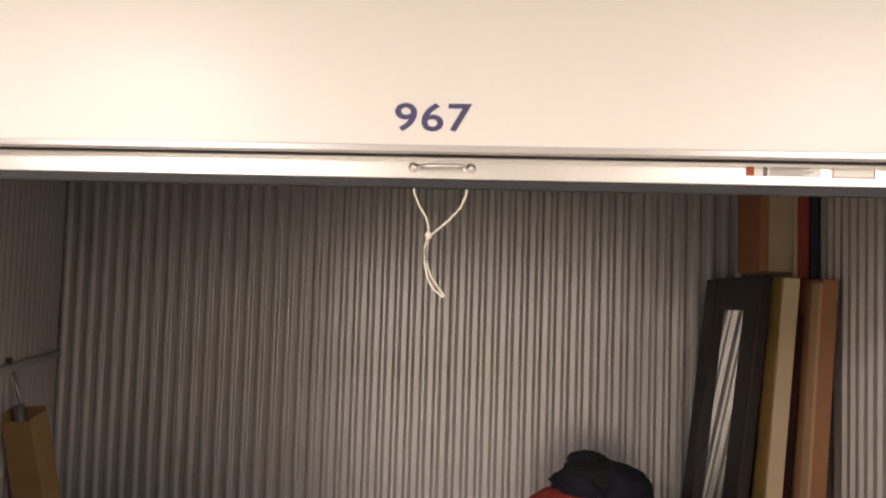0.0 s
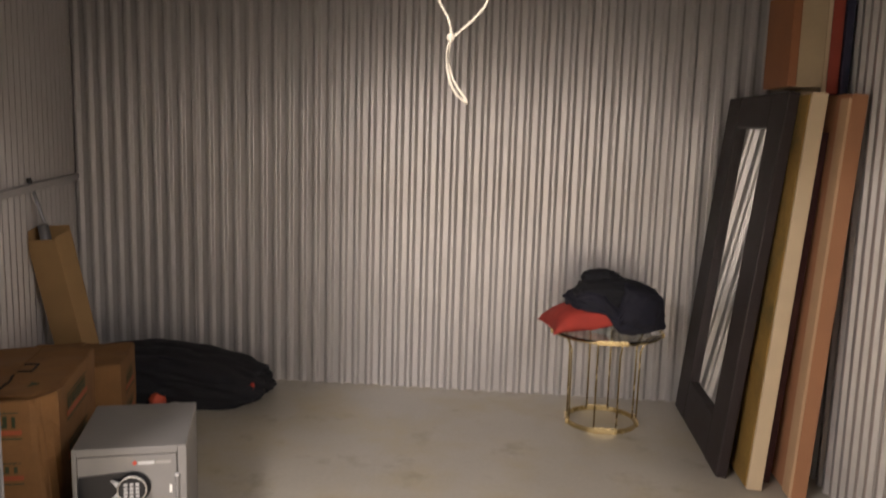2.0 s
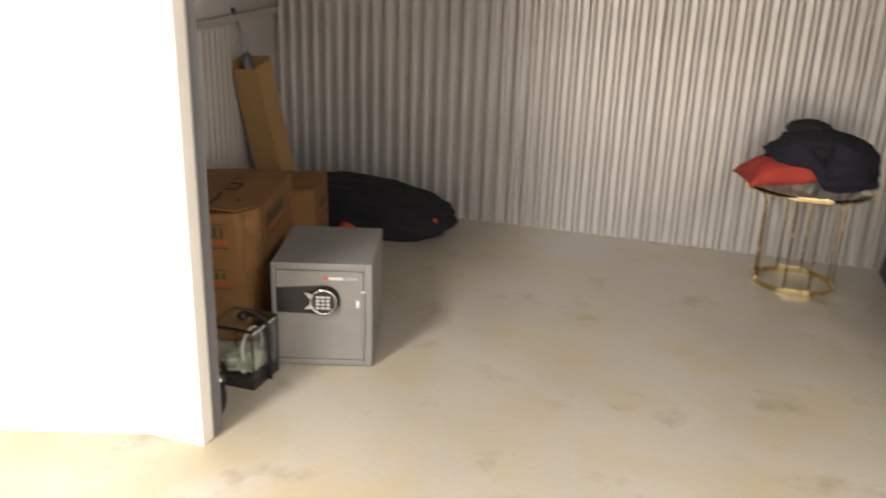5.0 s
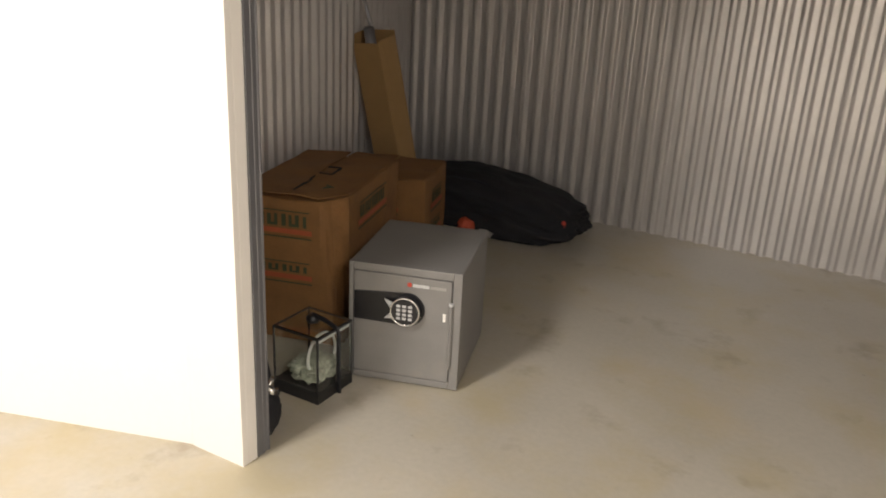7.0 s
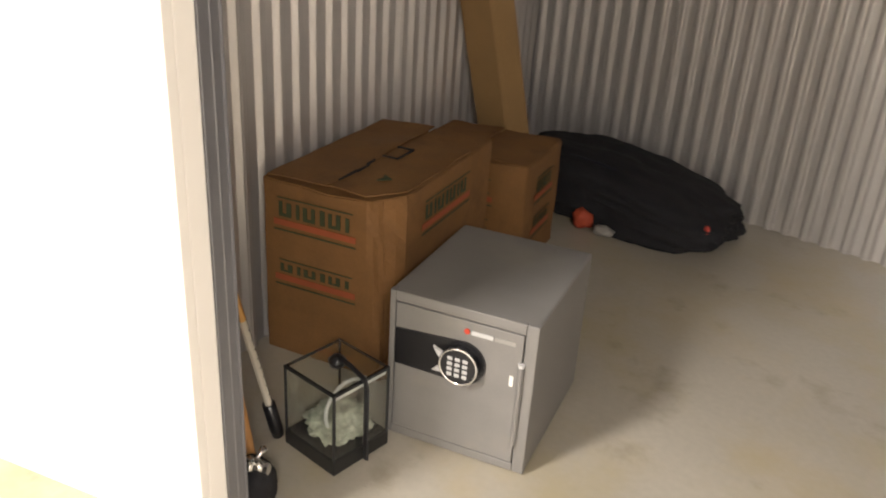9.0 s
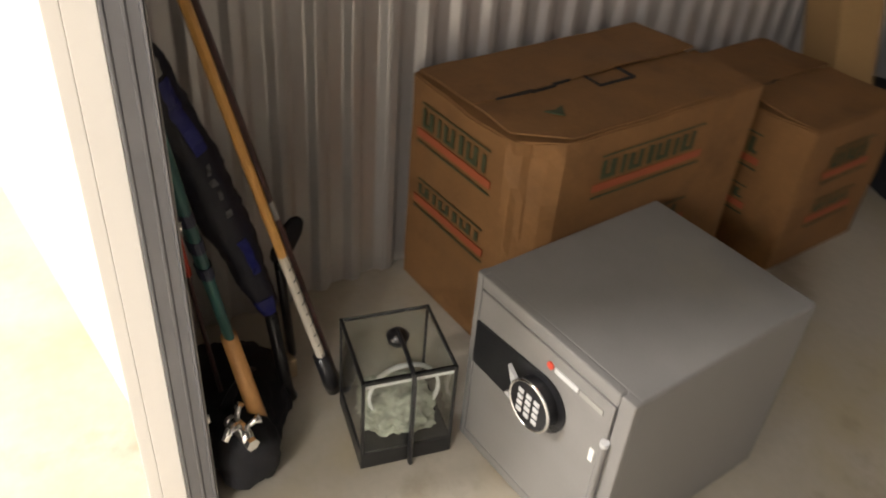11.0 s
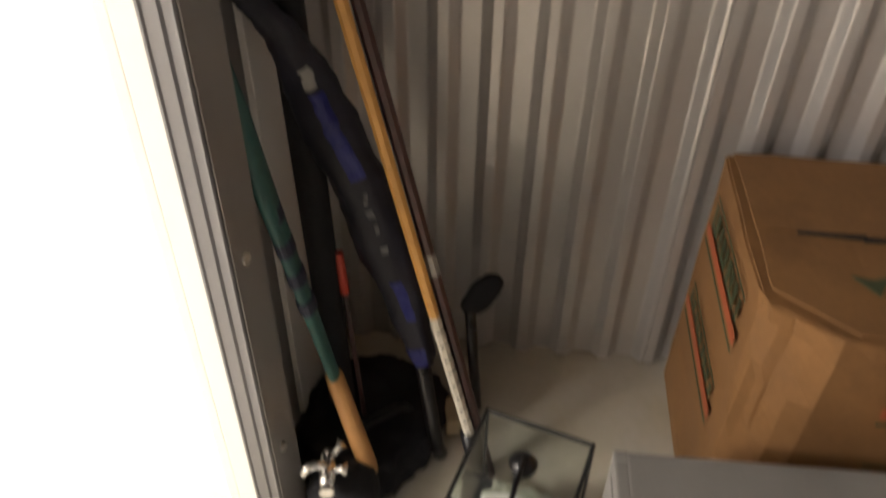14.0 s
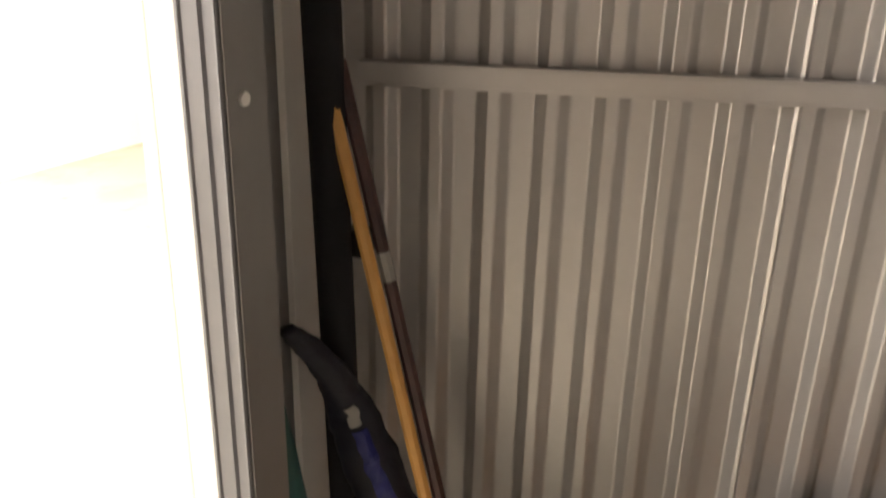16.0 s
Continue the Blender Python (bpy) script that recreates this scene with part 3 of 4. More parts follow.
    for zc, big in logo_rows:
        hh = 0.034 if big else 0.02
        for place, a, b in ((on_front, w * 0.13, w * 0.72), (on_side, l * 0.27, l * 0.72)):
            part("printed_line", place(a, b, zc + hh + 0.010, zc + hh + 0.014), GREEN_INK, t)
            strokes(place, a + 0.004, b, zc, hh, "printed_stroke")
            part("printed_stripe", place(a - 0.015, b + 0.01, zc - hh * 0.4 - 0.030, zc - hh * 0.4 - 0.010), ORANGE_INK, t)
            part("printed_line", place(a - 0.015, b + 0.01, zc - hh * 0.4 - 0.047, zc - hh * 0.4 - 0.042), GREEN_INK, t)
    return t


def build_cartons():
    carton("cardboard_box", "large brown cardboard box with one crushed corner and worn printing", 0.44, 0.735, 0.588, pose(-0.026, 0.613, 0, 0, 0, SKEW), [(0.49, True), (0.30, False)], True, 3.0)
    carton("cardboard_box", "lower brown cardboard box with printed sides behind the large one", 0.50, 0.42, 0.45, pose(-0.255, 1.43 + 0.06, 0, 0, 0, SKEW), [(0.33, True), (0.18, False)], False, 8.0)


def build_tall_carton():
    base, top = Vector((-0.255, 2.23, 0.03)), Vector((-0.35, 2.0, 1.06))
    axis = (top - base).normalized()
    side = Vector((0.96, -0.05, 0)).cross(axis).cross(axis).normalized() * -1
    deep = axis.cross(side).normalized()
    if side.x < 0:
        side, deep = -side, -deep
    m = Matrix((side, deep, axis)).transposed().to_4x4()
    m.translation = base
    t = thing("tall_carton", "tall narrow yellowish cardboard carton, open-topped, leaning on the wall", "cardboard carton", m)
    L = (top - base).length
    a, b = 0.086, 0.075
    for name, lo, hi in (("side", (-a, -b, 0), (a, -b + 0.005, L - 0.03)), ("side", (-a, b - 0.005, 0), (a, b, L)), ("side", (-a, -b + 0.006, 0), (-a + 0.005, b - 0.006, L + 0.01)), ("side", (a - 0.005, -b + 0.006, 0), (a, b - 0.006, L - 0.02))):
        part(name, box(lo, hi, 0.0012, segments=1), CARD_TUBE, t)
    part("bottom", box((-a + 0.006, -b + 0.006, 0), (a - 0.006, b - 0.006, 0.006)), CARD_TUBE, t)
    p = thing("metal_pole", "thin grey metal pole standing in the tall open carton", "pole", m @ pose(0, 0, 0))
    part("rod", tube([(0.03, 0, 0.05), (-0.02, 0.02, L + 0.05), (-0.045, 0.025, L + 0.26)], 0.010, 10), ALU_POLE, p, smooth=True)
    part("end_cap", tube([(-0.045, 0.025, L + 0.26), (-0.047, 0.0255, L + 0.285)], 0.013, 10), BLACK, p)
    part("wrapped_end", tube([(-0.01, -0.03, L - 0.3), (0.005, -0.03, L + 0.04)], 0.028, 12), ALU_POLE, p, smooth=True)


def build_duffel():
    t = thing("duffel_bag", "long black soft duffel bag lying on the floor by the wall", "duffel bag", pose(0.135, 2.535, 0.0, 0, 0, -2))
    bm = lump((0.55, 0.268, 0.165), 2.3, 0.10, 2.8, 5, 0.42, power=4.2)
    for v in bm.verts:  # the bag sinks towards its lighter end
        v.co.z *= 0.93 - 0.30 * min(1.0, max(0.0, (v.co.x + 0.05) / 0.55)) ** 1.3
    part("bag", bm, BLACK_CLOTH, t, smooth=True)
    part("zip", tube([(-0.42, -0.02, 0.262), (-0.1, -0.04, 0.270), (0.2, -0.03, 0.245), (0.42, -0.01, 0.19)], 0.006, 8, flat=0.4), NAVY_CLOTH, t)
    for y in (-0.13, 0.10):
        part("strap", tube([(-0.22, y, 0.250), (-0.2, y * 1.1, 0.264), (-0.02, y * 1.25, 0.272), (0.16, y * 1.1, 0.250), (0.19, y, 0.232)], 0.013, 8, flat=0.35), NAVY_CLOTH, t, smooth=True)
    bm = lump((0.013, 0.009, 0.02), 4, 0.2, 2, 2)
    bmesh.ops.translate(bm, verts=bm.verts, vec=(0.537, -0.172, 0.118))
    part("tag", bm, RED_CLOTH, t, "dull red tag", True)
    o = lump((0.045, 0.03, 0.04), 7, 0.3, 2.5, 3)
    c = thing("orange_cloth", "small bright orange cloth beside the black bag", "cloth", pose(0.135, 2.235, 0.0))
    part("cloth", o, ORANGE_CLOTH, c, smooth=True)
    o = lump((0.045, 0.03, 0.022), 9, 0.3, 2.5, 3)
    c = thing("grey_cloth", "small crumpled grey cloth beside the black bag", "cloth", pose(0.25, 2.235, 0.0))
    part("cloth", o, GREY_LABEL, c, smooth=True)


build_safe()
build_cartons()
build_tall_carton()
build_duffel()


# ---- things at the back and right ----
def build_side_table():
    t = thing("side_table", "round brass side table with a clear glass top", "side table", pose(2.70, 2.47, 0, 0, 0, 1))
    zt = 0.548
    part("glass_top", disc((0, 0, zt + 0.006), 0.315, 0.010, 64), GLASS, t, "clear round glass top").visible_shadow = False
    part("top_ring", tube(circle((0, 0, zt - 0.006), 0.308, 64), 0.006, 10, closed=True), BRASS, t, smooth=True)
    bm = bmesh.new()
    ro, ri, n = 0.205, 0.199, 56
    vs = []
    for i in range(n):
        a = i * math.tau / n
        vs.append([bm.verts.new((r * math.cos(a), r * math.sin(a), z)) for r, z in ((ro, 0.0), (ro, 0.028), (ri, 0.028), (ri, 0.0))])
    for i in range(n):
        p, q = vs[i], vs[(i + 1) % n]
        for k in range(4):
            bm.faces.new((p[k], p[(k + 1) % 4], q[(k + 1) % 4], q[k]))
    part("base_ring", bm, BRASS, t)
    for k in range(4):
        a = math.radians(-90 + 90 * k)
        m = Matrix.Rotation(a + math.pi / 2, 4, "Z")
        plate = box((-0.085, -0.318, zt - 0.012), (0.085, -0.300, zt + 0.014), 0.003, m=m)
        part("rim_plate", plate, BRASS, t)
        for s in (-1, 1):
            leg = bmesh.new()
            tube([m @ Vector((s * 0.062, -0.190, 0.01)), m @ Vector((s * 0.062, -0.193, zt - 0.10)), m @ Vector((s * 0.066, -0.225, zt - 0.035)), m @ Vector((s * 0.068, -0.298, zt - 0.008))], 0.0050, 10, leg)
            part("leg", leg, BRASS, t, smooth=True)
        part("foot_plate", box((-0.066, -0.208, 0.0), (0.066, -0.188, 0.034), 0.003, m=m), BRASS, t)
    z0 = zt + 0.0125
    c = thing("red_cushion", "red fabric cushion lying on the glass table", "cushion", pose(2.565, 2.40, z0, 0, 0, 12))
    bm = bmesh.new()
    n = 26
    rows = {}
    for side in (1, -1):
        for i in range(n + 1):
            for j in range(n + 1):
                u, v = 2 * i / n - 1, 2 * j / n - 1
                rim = max(abs(u), abs(v)) > 0.999
                if rim and side < 0:
                    rows[side, i, j] = rows[1, i, j]
                    continue
                puff = ((1 - u * u) * (1 - v * v)) ** 0.42
                x = 0.225 * u * (1 - 0.16 * (1 - v * v) * abs(u) ** 3)
                y = 0.19 * v * (1 - 0.16 * (1 - u * u) * abs(v) ** 3)
                fold = 0.014 * noise.noise(Vector((u * 3.1, v * 3.1, side))) + 0.006 * noise.noise(Vector((u * 9, v * 9, side)))
                z = 0.062 + (0.085 * side * puff if side > 0 else -0.055 * puff) + fold * puff + 0.03 * max(0.0, u + 0.15)
                rows[side, i, j] = bm.verts.new((x, y, z - 0.05 * max(0.0, -u) ** 3))
        for i in range(n):
            for j in range(n):
                quad = [rows[side, i, j], rows[side, i + 1, j], rows[side, i + 1, j + 1], rows[side, i, j + 1]]
                bm.faces.new(quad)
    low = min(v.co.z for v in bm.verts)
    for v in bm.verts:
        v.co.z -= low
    part("cover", bm, RED_CLOTH, c, smooth=True)
    c = thing("dark_bundle", "dark navy bundled clothing heaped over the red cushion", "clothes bundle", pose(2.735, 2.43, z0, 0, 0, -4))
    bm = lump((0.262, 0.19, 0.150), 6.1, 0.10, 2.0, 5, 0.35, power=2.7)
    for v in bm.verts:
        x, z = v.co.x, v.co.z
        if x < 0.03:
            z = z * 0.60 + 0.10 * min(1, (0.03 - x) / 0.09)
        v.co.z = z + 0.012 * math.sin(9 * x + 30 * z)
    part("lower_fold", bm, NAVY_CLOTH, c, smooth=True)
    bm = lump((0.205, 0.150, 0.085), 9.4, 0.10, 2.0, 5, 0.3, power=2.5)
    for v in bm.verts:
        v.co.z += 0.145 - 0.16 * max(0.0, v.co.x) ** 1.2 - 0.10 * max(0.0, -0.05 - v.co.x)
        v.co.x -= 0.025
    part("upper_fold", bm, BLACK_CLOTH, c, smooth=True)
    bm = lump((0.095, 0.070, 0.036), 3.4, 0.25, 2.4, 4)
    bmesh.ops.translate(bm, verts=bm.verts, vec=(-0.085, 0.01, 0.262))
    part("peak", bm, BLACK_CLOTH, c, smooth=True)


def lean_pose(x0, x1, z1):
    """A leaning panel: local x away from its face, local y along the wall, local z up its height."""
    return Matrix.Translation((x0, 0, 0.0)) @ Matrix.Rotation(math.atan2(x1 - x0, z1), 4, "Y")


def build_leaning():
    m = lean_pose(3.19, 3.378, 1.885)
    t = thing("leaning_mirror", "tall mirror in a wide dark wooden frame leaning on the wall", "mirror", m)
    y0, y1, h, w, th = 1.765, 2.83, 1.89, 0.245, 0.056
    for name, lo, hi in (("frame_side", (0, y0, 0.004), (th, y0 + w, h)), ("frame_side", (0, y1 - w, 0.004), (th, y1, h)), ("frame_top", (0.002, y0 + w, h - 0.17), (th - 0.002, y1 - w, h)), ("frame_bottom", (0.002, y0 + w, 0.004), (th - 0.002, y1 - w, 0.24))):
        part(name, box(lo, hi, 0.008), FRAME_WOOD, t)
    part("mirror_glass", box((0.030, y0 + w - 0.004, 0.236), (0.036, y1 - w + 0.004, h - 0.166)), MIRROR, t, "silvered mirror glass")

    def canvas(name, label, x0, x1, z1, ya, yb, th, face, edge, light=None):
        t = thing(name, label, "canvas panel", lean_pose(x0, x1, z1), "leaning panels")
        L = math.hypot(x1 - x0, z1)
        part("stretcher", box((0.004, ya, 0.012), (th, yb, L), 0.004), edge, t)
        part("face", box((-0.0035, ya + 0.012, 0.02), (0.0035, yb - 0.01, L - 0.01), 0.002, segments=1), face, t)
        if light:
            part("folded_edge", box((-0.008, ya + 0.003, 0.015), (0.02, ya + 0.10, L - 0.02), 0.004), light, t)
        return t

    canvas("canvas_panel", "ochre and green painted canvas with cream edges leaning on the wall", 3.297, 3.432, 1.872, 1.625, 2.5, 0.074, OCHRE, CREAM)
    canvas("canvas_panel", "dark maroon panel leaning between two canvases", 3.385, 3.507, 1.70, 1.72, 2.5, 0.05, MAROON, MAROON)
    canvas("canvas_panel", "brown-edged canvas panel leaning on the corrugated wall", 3.476, 3.572, 1.866, 1.545, 2.4, 0.072, KRAFT, KRAFT, KRAFT_LIGHT)
    canvas("canvas_panel", "thin dark navy panel standing against the corrugated wall", 3.580, 3.636, 1.80, 1.72, 2.5, 0.016, NAVY, NAVY)
    t = thing("flat_carton", "beige flat carton with rust-brown edge and torn top", "flat carton", pose(0, 0, 1.90), "flat cartons")
    part("carton", box((3.412, 1.79, 0), (3.530, 2.17, 0.50), 0.004), BEIGE, t)
    part("side_panel", box((3.372, 1.782, 0.002), (3.4115, 2.168, 0.44), 0.003, segments=1), RUST, t, "rust-brown side panel")
    flap = bmesh.new()
    pts = [(3.352, 0.435), (3.40, 0.452), (3.45, 0.430), (3.505, 0.470), (3.500, 0.520), (3.43, 0.500), (3.36, 0.505)]
    front = [flap.verts.new((x, 1.772 - 0.012 * (i % 2), z)) for i, (x, z) in enumerate(pts)]
    rear = [flap.verts.new((v.co.x, 1.781, v.co.z)) for v in front]
    flap.faces.new(front)
    flap.faces.new(rear)
    for i in range(len(pts)):
        k = (i + 1) % len(pts)
        flap.faces.new((front[i], front[k], rear[k], rear[i]))
    part("torn_flap", flap, CARD_TUBE, t, "torn folded cardboard flap")
    t = thing("flat_carton", "red flat carton with cream edge standing on the leaning panels", "flat carton", pose(0, 0, 1.873), "flat cartons")
    part("carton", box((3.556, 1.82, 0), (3.612, 2.2, 0.46), 0.004), BRICK_RED, t)
    part("edge", box((3.532, 1.81, 0), (3.555, 2.19, 0.46), 0.003, segments=1), CREAM, t, "cream edge strip")
    t = thing("flat_carton", "dark navy flat carton standing by the corrugated wall", "flat carton", pose(0, 0, 1.805), "flat cartons")
    part("carton", box((3.614, 1.80, 0), (3.650, 2.2, 0.50), 0.004), NAVY, t)


build_side_table()
build_leaning()


# ---- things in the front corner ----
def build_lantern():
    t = thing("glass_terrarium", "small glass terrarium case in a black frame with a carrying strap", "terrarium", pose(0.503, 0.437, 0, 0, 0, 0))
    a, h = 0.099, 0.25
    base = part("base", box((-a, -a, 0), (a, a, 0.045), 0.003), LEAD, t)
    for sx in (-1, 1):
        for sy in (-1, 1):
            part("post", box((sx * (a - 0.004) - 0.0035, sy * (a - 0.004) - 0.0035, 0.045), (sx * (a - 0.004) + 0.0035, sy * (a - 0.004) + 0.0035, h), 0.001, segments=1), LEAD, t)
    for s in (-1, 1):
        part("rail", box((-a, s * (a - 0.004) - 0.0035, h - 0.008), (a, s * (a - 0.004) + 0.0035, h), 0.001, segments=1), LEAD, t)
        part("rail", box((s * (a - 0.004) - 0.0035, -a + 0.008, h - 0.008), (s * (a - 0.004) + 0.0035, a - 0.008, h), 0.001, segments=1), LEAD, t)
        part("pane", box((s * (a - 0.004) - 0.001, -a + 0.008, 0.046), (s * (a - 0.004) + 0.001, a - 0.008, h - 0.009)), GLASS, t).visible_shadow = False
        part("pane", box((-a + 0.008, s * (a - 0.004) - 0.001, 0.046), (a - 0.008, s * (a - 0.004) + 0.001, h - 0.009)), GLASS, t).visible_shadow = False
    part("edge_strip", box((a - 0.013, -a + 0.006, h - 0.026), (a - 0.0115, a - 0.006, h - 0.006)), PAPER, t, "pale strip inside the rim")
    part("lid_pane", box((-a + 0.006, -a + 0.006, h), (a - 0.006, a - 0.006, h + 0.003)), GLASS, t).visible_shadow = False
    bm = lump((0.066, 0.068, 0.030), 3.7, 0.25, 3.0, 5, 0.3, 3.2)
    bmesh.ops.translate(bm, verts=bm.verts, vec=(0.004, 0.0, 0.046))
    part("filling", bm, MOSS, t, "pale green crumpled filling", True)
    ring = [(0.03, 0.01 + 0.075 * math.cos(x), 0.135 + 0.075 * math.sin(x)) for x in [i * math.tau / 32 for i in range(32)]]
    part("hoop", tube(ring, 0.004, 8, closed=True, up=(1, 0, 0), flat=1.6), PAPER, t, "pale hoop inside the case", True)
    part("knob", tube([(0, 0, h + 0.003), (0, 0, h + 0.02), (0, 0, h + 0.032)], [0.02, 0.024, 0.012], 20), BLACK, t, smooth=True)
    part("strap", tube([(0.0, 0.0, h + 0.03), (0.05, 0.002, h + 0.022), (a + 0.004, 0.004, h + 0.003), (a + 0.010, 0.004, h - 0.02), (a + 0.010, 0.004, 0.06), (a + 0.012, 0.004, 0.006)], 0.010, 8, flat=0.45, up=(0, 1, 0)), BLACK, t, "black carrying strap")


def along(p, q, f):
    return Vector(p).lerp(Vector(q), f)


def build_sticks():
    p, q = Vector((0.384, 0.335, 0.0)), Vector((0.393, -0.028, 1.47))
    t = thing("wooden_stick", "varnished wooden hockey stick with white taped grip, leaning", "hockey stick")
    d = (q - p).normalized()
    part("butt", tube([p + d * 0.02, p + d * 0.05, along(p, q, 0.092)], [0.016, 0.019, 0.018], 14), BLACK, t, "black rubber butt end", True)
    part("taped_grip", tube([along(p, q, 0.092), along(p, q, 0.285)], 0.0102, 8), WHITE_TAPE, t, "white cloth tape")
    for i in range(9):
        f = 0.10 + i * 0.021
        c = along(p, q, f)
        part("tape_line", tube([c + Vector((0.0113, 0.004, -0.006)), c + Vector((0.0, 0.0118, 0.0)), c + Vector((-0.0113, 0.0, 0.012))], 0.0014, 5), BLACK, t)
    part("shaft", tube([along(p, q, 0.285), along(p, q, 1.0)], 0.0098, 8), STICK_WOOD, t)
    p, q = Vector((0.366, 0.346, 0.0)), Vector((0.371, -0.018, 1.48))
    t = thing("dark_stick", "dark red stick with white markings leaning in the corner", "hockey stick")
    part("shaft", tube([p, q], 0.0098, 8), STICK_DARK, t)
    for f in (0.335, 0.705, 0.905):
        part("marking", tube([along(p, q, f), along(p, q, f + 0.028)], 0.0101, 8), GREY_LABEL, t, "worn white marking")
    t = thing("black_paddle", "short black paddle standing behind the sticks", "paddle")
    part("shaft", tube([(0.225, 0.262, 0.0), (0.236, 0.242, 0.30)], 0.011, 10), BLACK, t, smooth=True)
    blade = lump((0.012, 0.027, 0.060), 2.2, 0.06, 2.0, 4, 0.0, 2.6)
    bmesh.ops.transform(blade, matrix=pose(0.235, 0.236, 0.285, -24, 8, 20), verts=blade.verts)
    part("blade", blade, BLACK_CLOTH, t, "rounded black blade", True)

    p, q = Vector((0.505, 0.153, 0.088)), Vector((0.560, -0.006, 1.05))
    t = thing("teal_bat", "teal painted bat with a bare wood end, leaning by the post", "bat")
    part("wood_end", tube([p, along(p, q, 0.02), along(p, q, 0.28)], [0.015, 0.018, 0.0155], 12), ASH_WOOD, t, "bare wood end", True)
    part("shaft", tube([along(p, q, 0.28), along(p, q, 0.5), along(p, q, 0.8), along(p, q, 1.0)], [0.0155, 0.019, 0.027, 0.022], 12, flat=0.6), TEAL, t, smooth=True)
    for f in (0.44, 0.50, 0.56, 0.62):
        part("marking", tube([along(p, q, f), along(p, q, f + 0.025)], 0.0212, 12, flat=0.66), NAVY, t)

    p, q = Vector((0.363, 0.022, 0.0)), Vector((0.391, -0.001, 1.62))
    t = thing("black_tube", "long black padded tube standing in the corner", "padded tube")
    part("tube", tube([p, along(p, q, 0.02), along(p, q, 0.97), q], [0.024, 0.026, 0.026, 0.018], 18), BLACK_CLOTH, t, smooth=True)
    c = along(p, q, 0.67)
    part("clip", box((-0.052, 0.004, -0.02), (-0.012, 0.04, 0.02), 0.006, m=Matrix.Translation(c)), BLACK, t)

    t = thing("folding_chair_bag", "black and blue bagged folding chair leaning in the corner", "chair bag")
    knots = [Vector(v) for v in ((0.362, 0.205, 0.255), (0.360, 0.195, 0.29), (0.352, 0.165, 0.39), (0.352, 0.124, 0.52), (0.358, 0.094, 0.63), (0.370, 0.052, 0.745), (0.386, 0.030, 0.835), (0.418, 0.020, 0.905), (0.455, 0.008, 0.960), (0.498, 0.006, 1.005))]
    girth = [0.014, 0.026, 0.036, 0.043, 0.044, 0.042, 0.036, 0.024, 0.019, 0.011]

    def bag_at(s, a, lift=0.0):
        """A place on the wrinkled bag: s from the lower end (0) to the handle (1), a in degrees round it."""
        k = min(s * (len(knots) - 1), len(knots) - 1.001)
        i, f = int(k), k - int(k)
        c, r = knots[i].lerp(knots[i + 1], f), girth[i] * (1 - f) + girth[i + 1] * f
        u = (knots[i + 1] - knots[i]).normalized()
        out = Vector((0.92, 0.39, 0.1))
        out = (out - u * out.dot(u)).normalized()
        side = u.cross(out)
        v = out * (0.72 * math.cos(math.radians(a))) + side * math.sin(math.radians(a))
        fold = 0.22 * noise.noise(Vector((s * 13, math.cos(math.radians(a)) * 1.6, math.sin(math.radians(a)) * 1.6))) + 0.10 * noise.noise(c * 70 + v * 3)
        return c + v * (r * (1 + fold) + lift)

    def bag_piece(s0, s1, a0, a1, lift, rows, cols):
        one = bmesh.new()
        whole = a1 - a0 >= 360
        grid = []
        for i in range(rows + 1):
            s = s0 + (s1 - s0) * i / rows
            wob = 0 if whole else 9 * noise.noise(Vector((s * 30, a0, 1.0)))
            grid.append([one.verts.new(bag_at(s, a0 + wob + (a1 - a0) * j / cols, lift)) for j in range(cols if whole else cols + 1)])
        for i in range(rows):
            for j in range(cols):
                k = (j + 1) % len(grid[i])
                one.faces.new((grid[i][j], grid[i][k], grid[i + 1][k], grid[i + 1][j]))
        if whole:
            one.faces.new(grid[0])
            one.faces.new(grid[-1])
        else:
            new_geom = bmesh.ops.extrude_face_region(one, geom=list(one.faces))
            for v in [g for g in new_geom["geom"] if isinstance(g, bmesh.types.BMVert)]:
                v.co += Vector((0.0012, 0.0006, 0.0))
        return one

    part("bag", bag_piece(0.0, 1.0, 0, 360, 0.0, 90, 28), BAG_CLOTH, t, smooth=True)
    part("leg", tube([(0.362, 0.235, 0.0), (0.364, 0.228, 0.03), (0.371, 0.203, 0.265)], [0.016, 0.014, 0.014], 10), BLACK, t, "black leg end", True)
    part("blue_band", bag_piece(0.47, 0.635, -4, 30, 0.0015, 20, 5), BLUE, t, "bright blue nylon band")
    part("blue_band", bag_piece(0.20, 0.28, -8, 20, 0.0015, 16, 5), BLUE, t, "bright blue nylon band")
    part("blue_band", bag_piece(0.03, 0.13, -70, 20, 0.0015, 16, 8), BLUE, t, "bright blue nylon band")
    part("label", bag_piece(0.645, 0.700, -2, 26, 0.0015, 8, 5), GREY_LABEL, t, "worn grey label")
    for s0, s1, a0, a1 in ((0.425, 0.445, 2, 12), (0.40, 0.415, -2, 16), (0.37, 0.39, 0, 9), (0.33, 0.345, -2, 14)):
        part("print", bag_piece(s0, s1, a0, a1, 0.0012, 5, 3), PALE_PRINT, t, "worn pale print")

    # Added dark lump and strap that deepen the shade on the corner floor.
    t = thing("corner_shade_lump", "black fabric lump added to deepen the floor's shade behind the bat", "bag", pose(0.372, 0.085, 0, 0, 0, -8))
    part("bag", lump((0.15, 0.13, 0.045), 7.7, 0.16, 2.6, 5, 0.3, 2.6), BLACK_CLOTH, t, smooth=True)
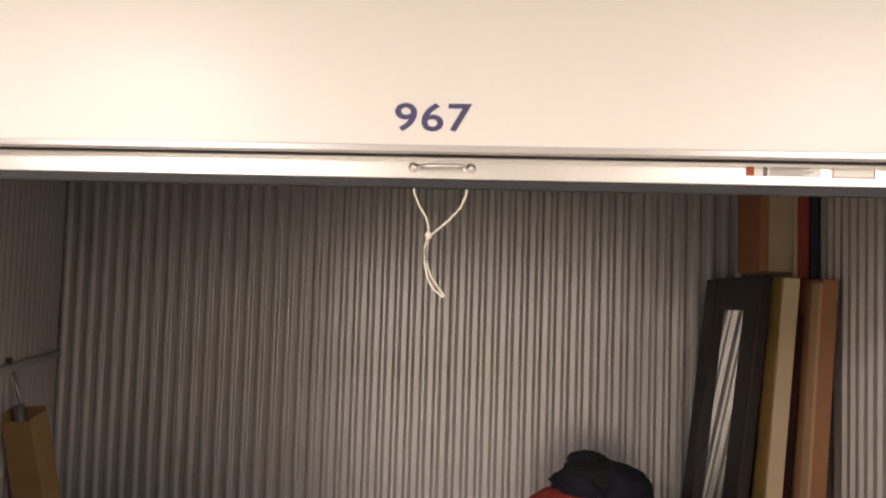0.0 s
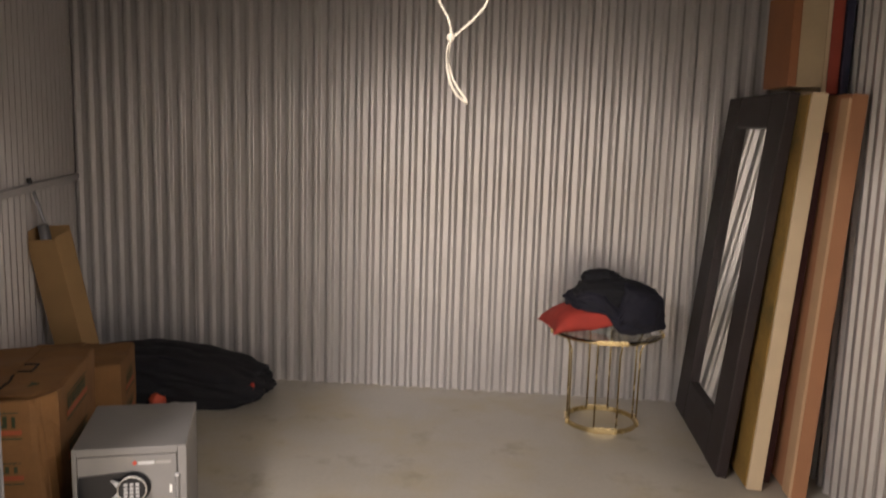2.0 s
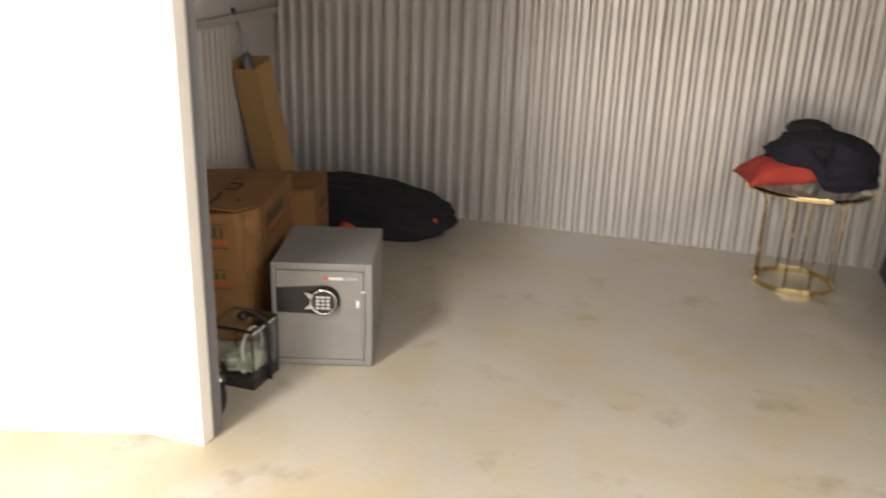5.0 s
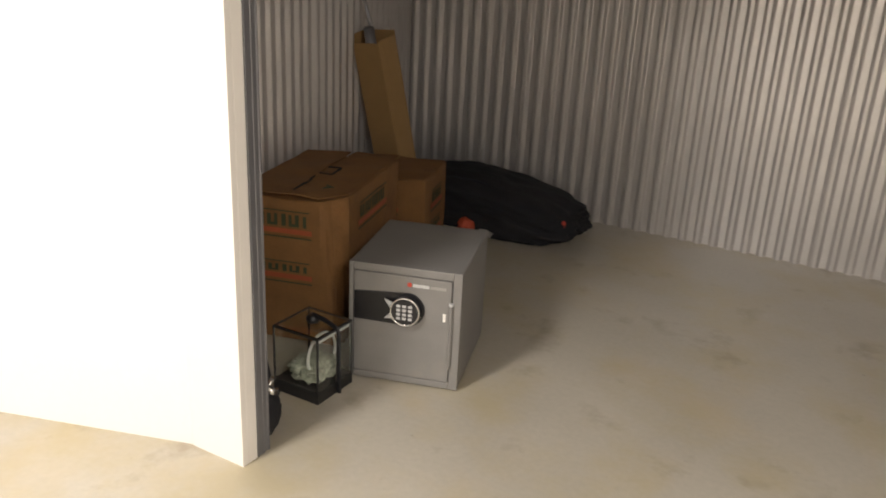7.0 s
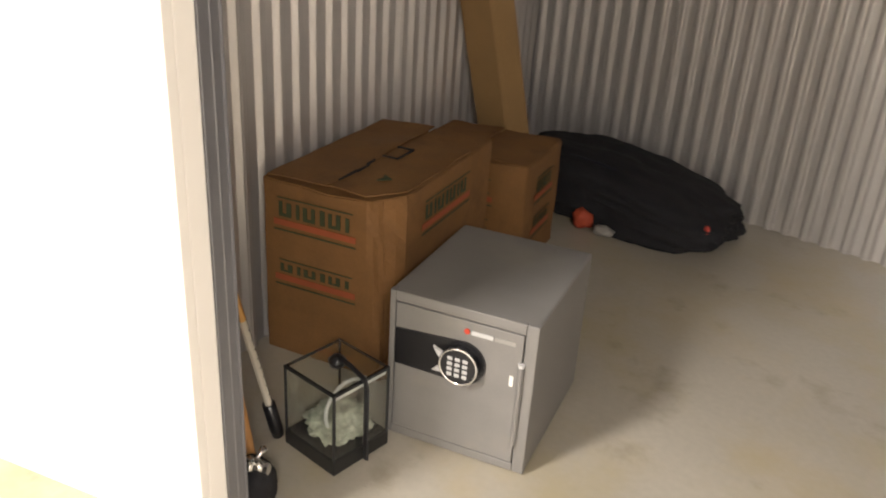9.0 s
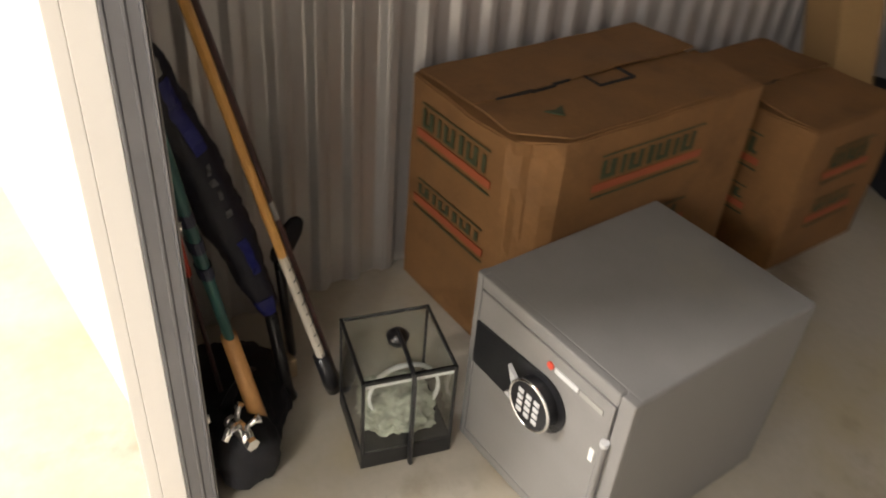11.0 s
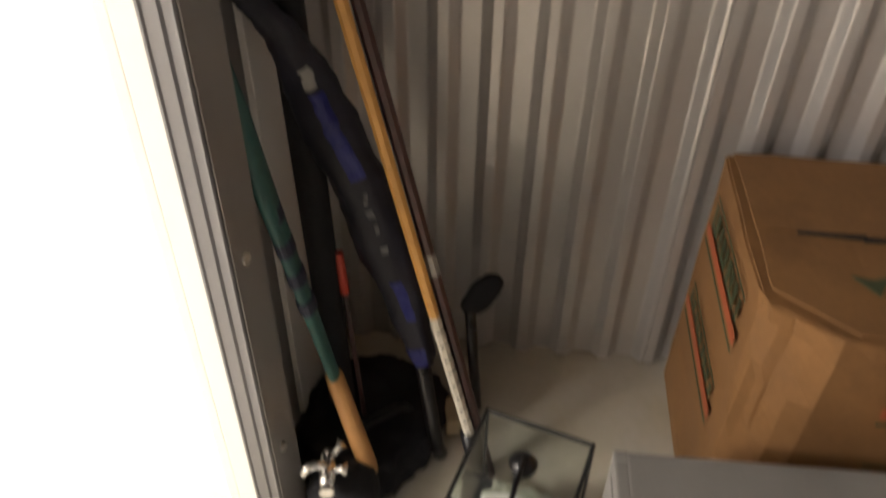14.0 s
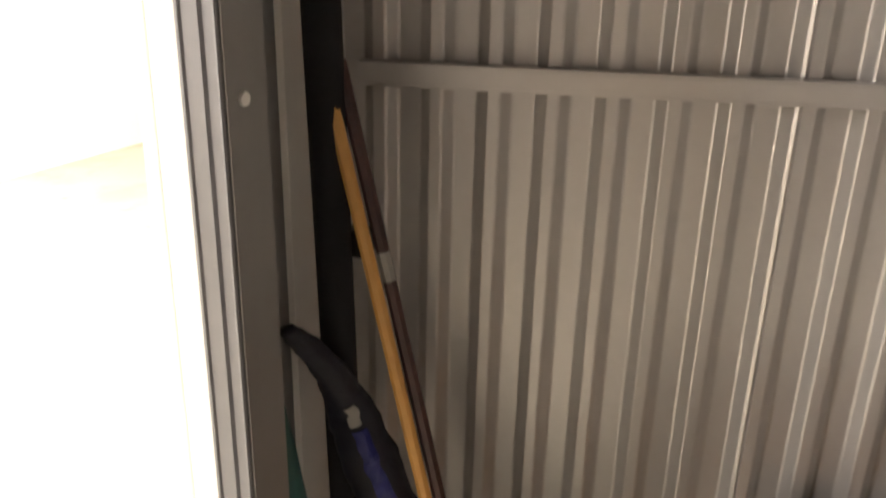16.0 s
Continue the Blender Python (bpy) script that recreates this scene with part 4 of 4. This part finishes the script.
    part("strap", tube([(-0.06, 0.07, 0.07), (-0.02, 0.06, 0.105), (0.04, 0.03, 0.105), (0.08, 0.0, 0.07)], 0.011, 8, flat=0.4), BLACK, t, "black carrying strap", True)

    p, q = Vector((0.40, 0.095, 0.0)), Vector((0.361, 0.043, 0.475))
    t = thing("red_rod", "thin dark red rod with a bright red tip", "rod")
    part("shaft", tube([p, along(p, q, 0.82)], 0.005, 8), STICK_DARK, t)
    part("tip", tube([along(p, q, 0.82), q], [0.009, 0.008], 10), RED, t, "bright red tip")

    t = thing("black_boot", "soft black boot standing by the door track", "boot", pose(0.545, 0.118, 0, 0, 0, 20))
    part("shoe", lump((0.058, 0.062, 0.078), 4.4, 0.10, 2.0, 4, 0.3, 2.6), BLACK_CLOTH, t, smooth=True)
    t = thing("chrome_fitting", "shiny chrome plumbing fitting lying on the black boot", "fitting", pose(0.575, 0.108, 0.135, 0, 0, 25))
    part("body", tube([(-0.03, 0, 0.02), (-0.012, 0, 0.026), (0.02, 0, 0.026), (0.034, 0, 0.022)], [0.010, 0.016, 0.015, 0.011], 16), CHROME, t, smooth=True)
    part("spout", tube([(0.0, 0.0, 0.03), (0.004, -0.01, 0.05), (0.012, -0.03, 0.056), (0.016, -0.042, 0.042)], 0.008, 12), CHROME, t, smooth=True)
    part("handle", tube([(0.006, 0.006, 0.03), (0.012, 0.024, 0.046), (0.014, 0.036, 0.046)], [0.006, 0.006, 0.011], 12), CHROME, t, smooth=True)
    part("handle", tube([(-0.02, 0.004, 0.028), (-0.034, 0.018, 0.044), (-0.042, 0.024, 0.045)], [0.006, 0.006, 0.011], 12), CHROME, t, smooth=True)
    part("nut", tube([(0.034, 0, 0.022), (0.044, 0.0, 0.022)], 0.014, 6), CHROME, t)
    part("nut", tube([(-0.03, 0, 0.02), (-0.04, 0.0, 0.018)], 0.014, 6), CHROME, t)
    t = thing("wood_block", "small pale wood offcut on the floor", "wood block", pose(0.284, 0.232, 0, 0, 0, 30))
    part("block", box((-0.03, -0.018, 0), (0.03, 0.018, 0.055), 0.003), BEIGE, t)


build_lantern()
build_sticks()
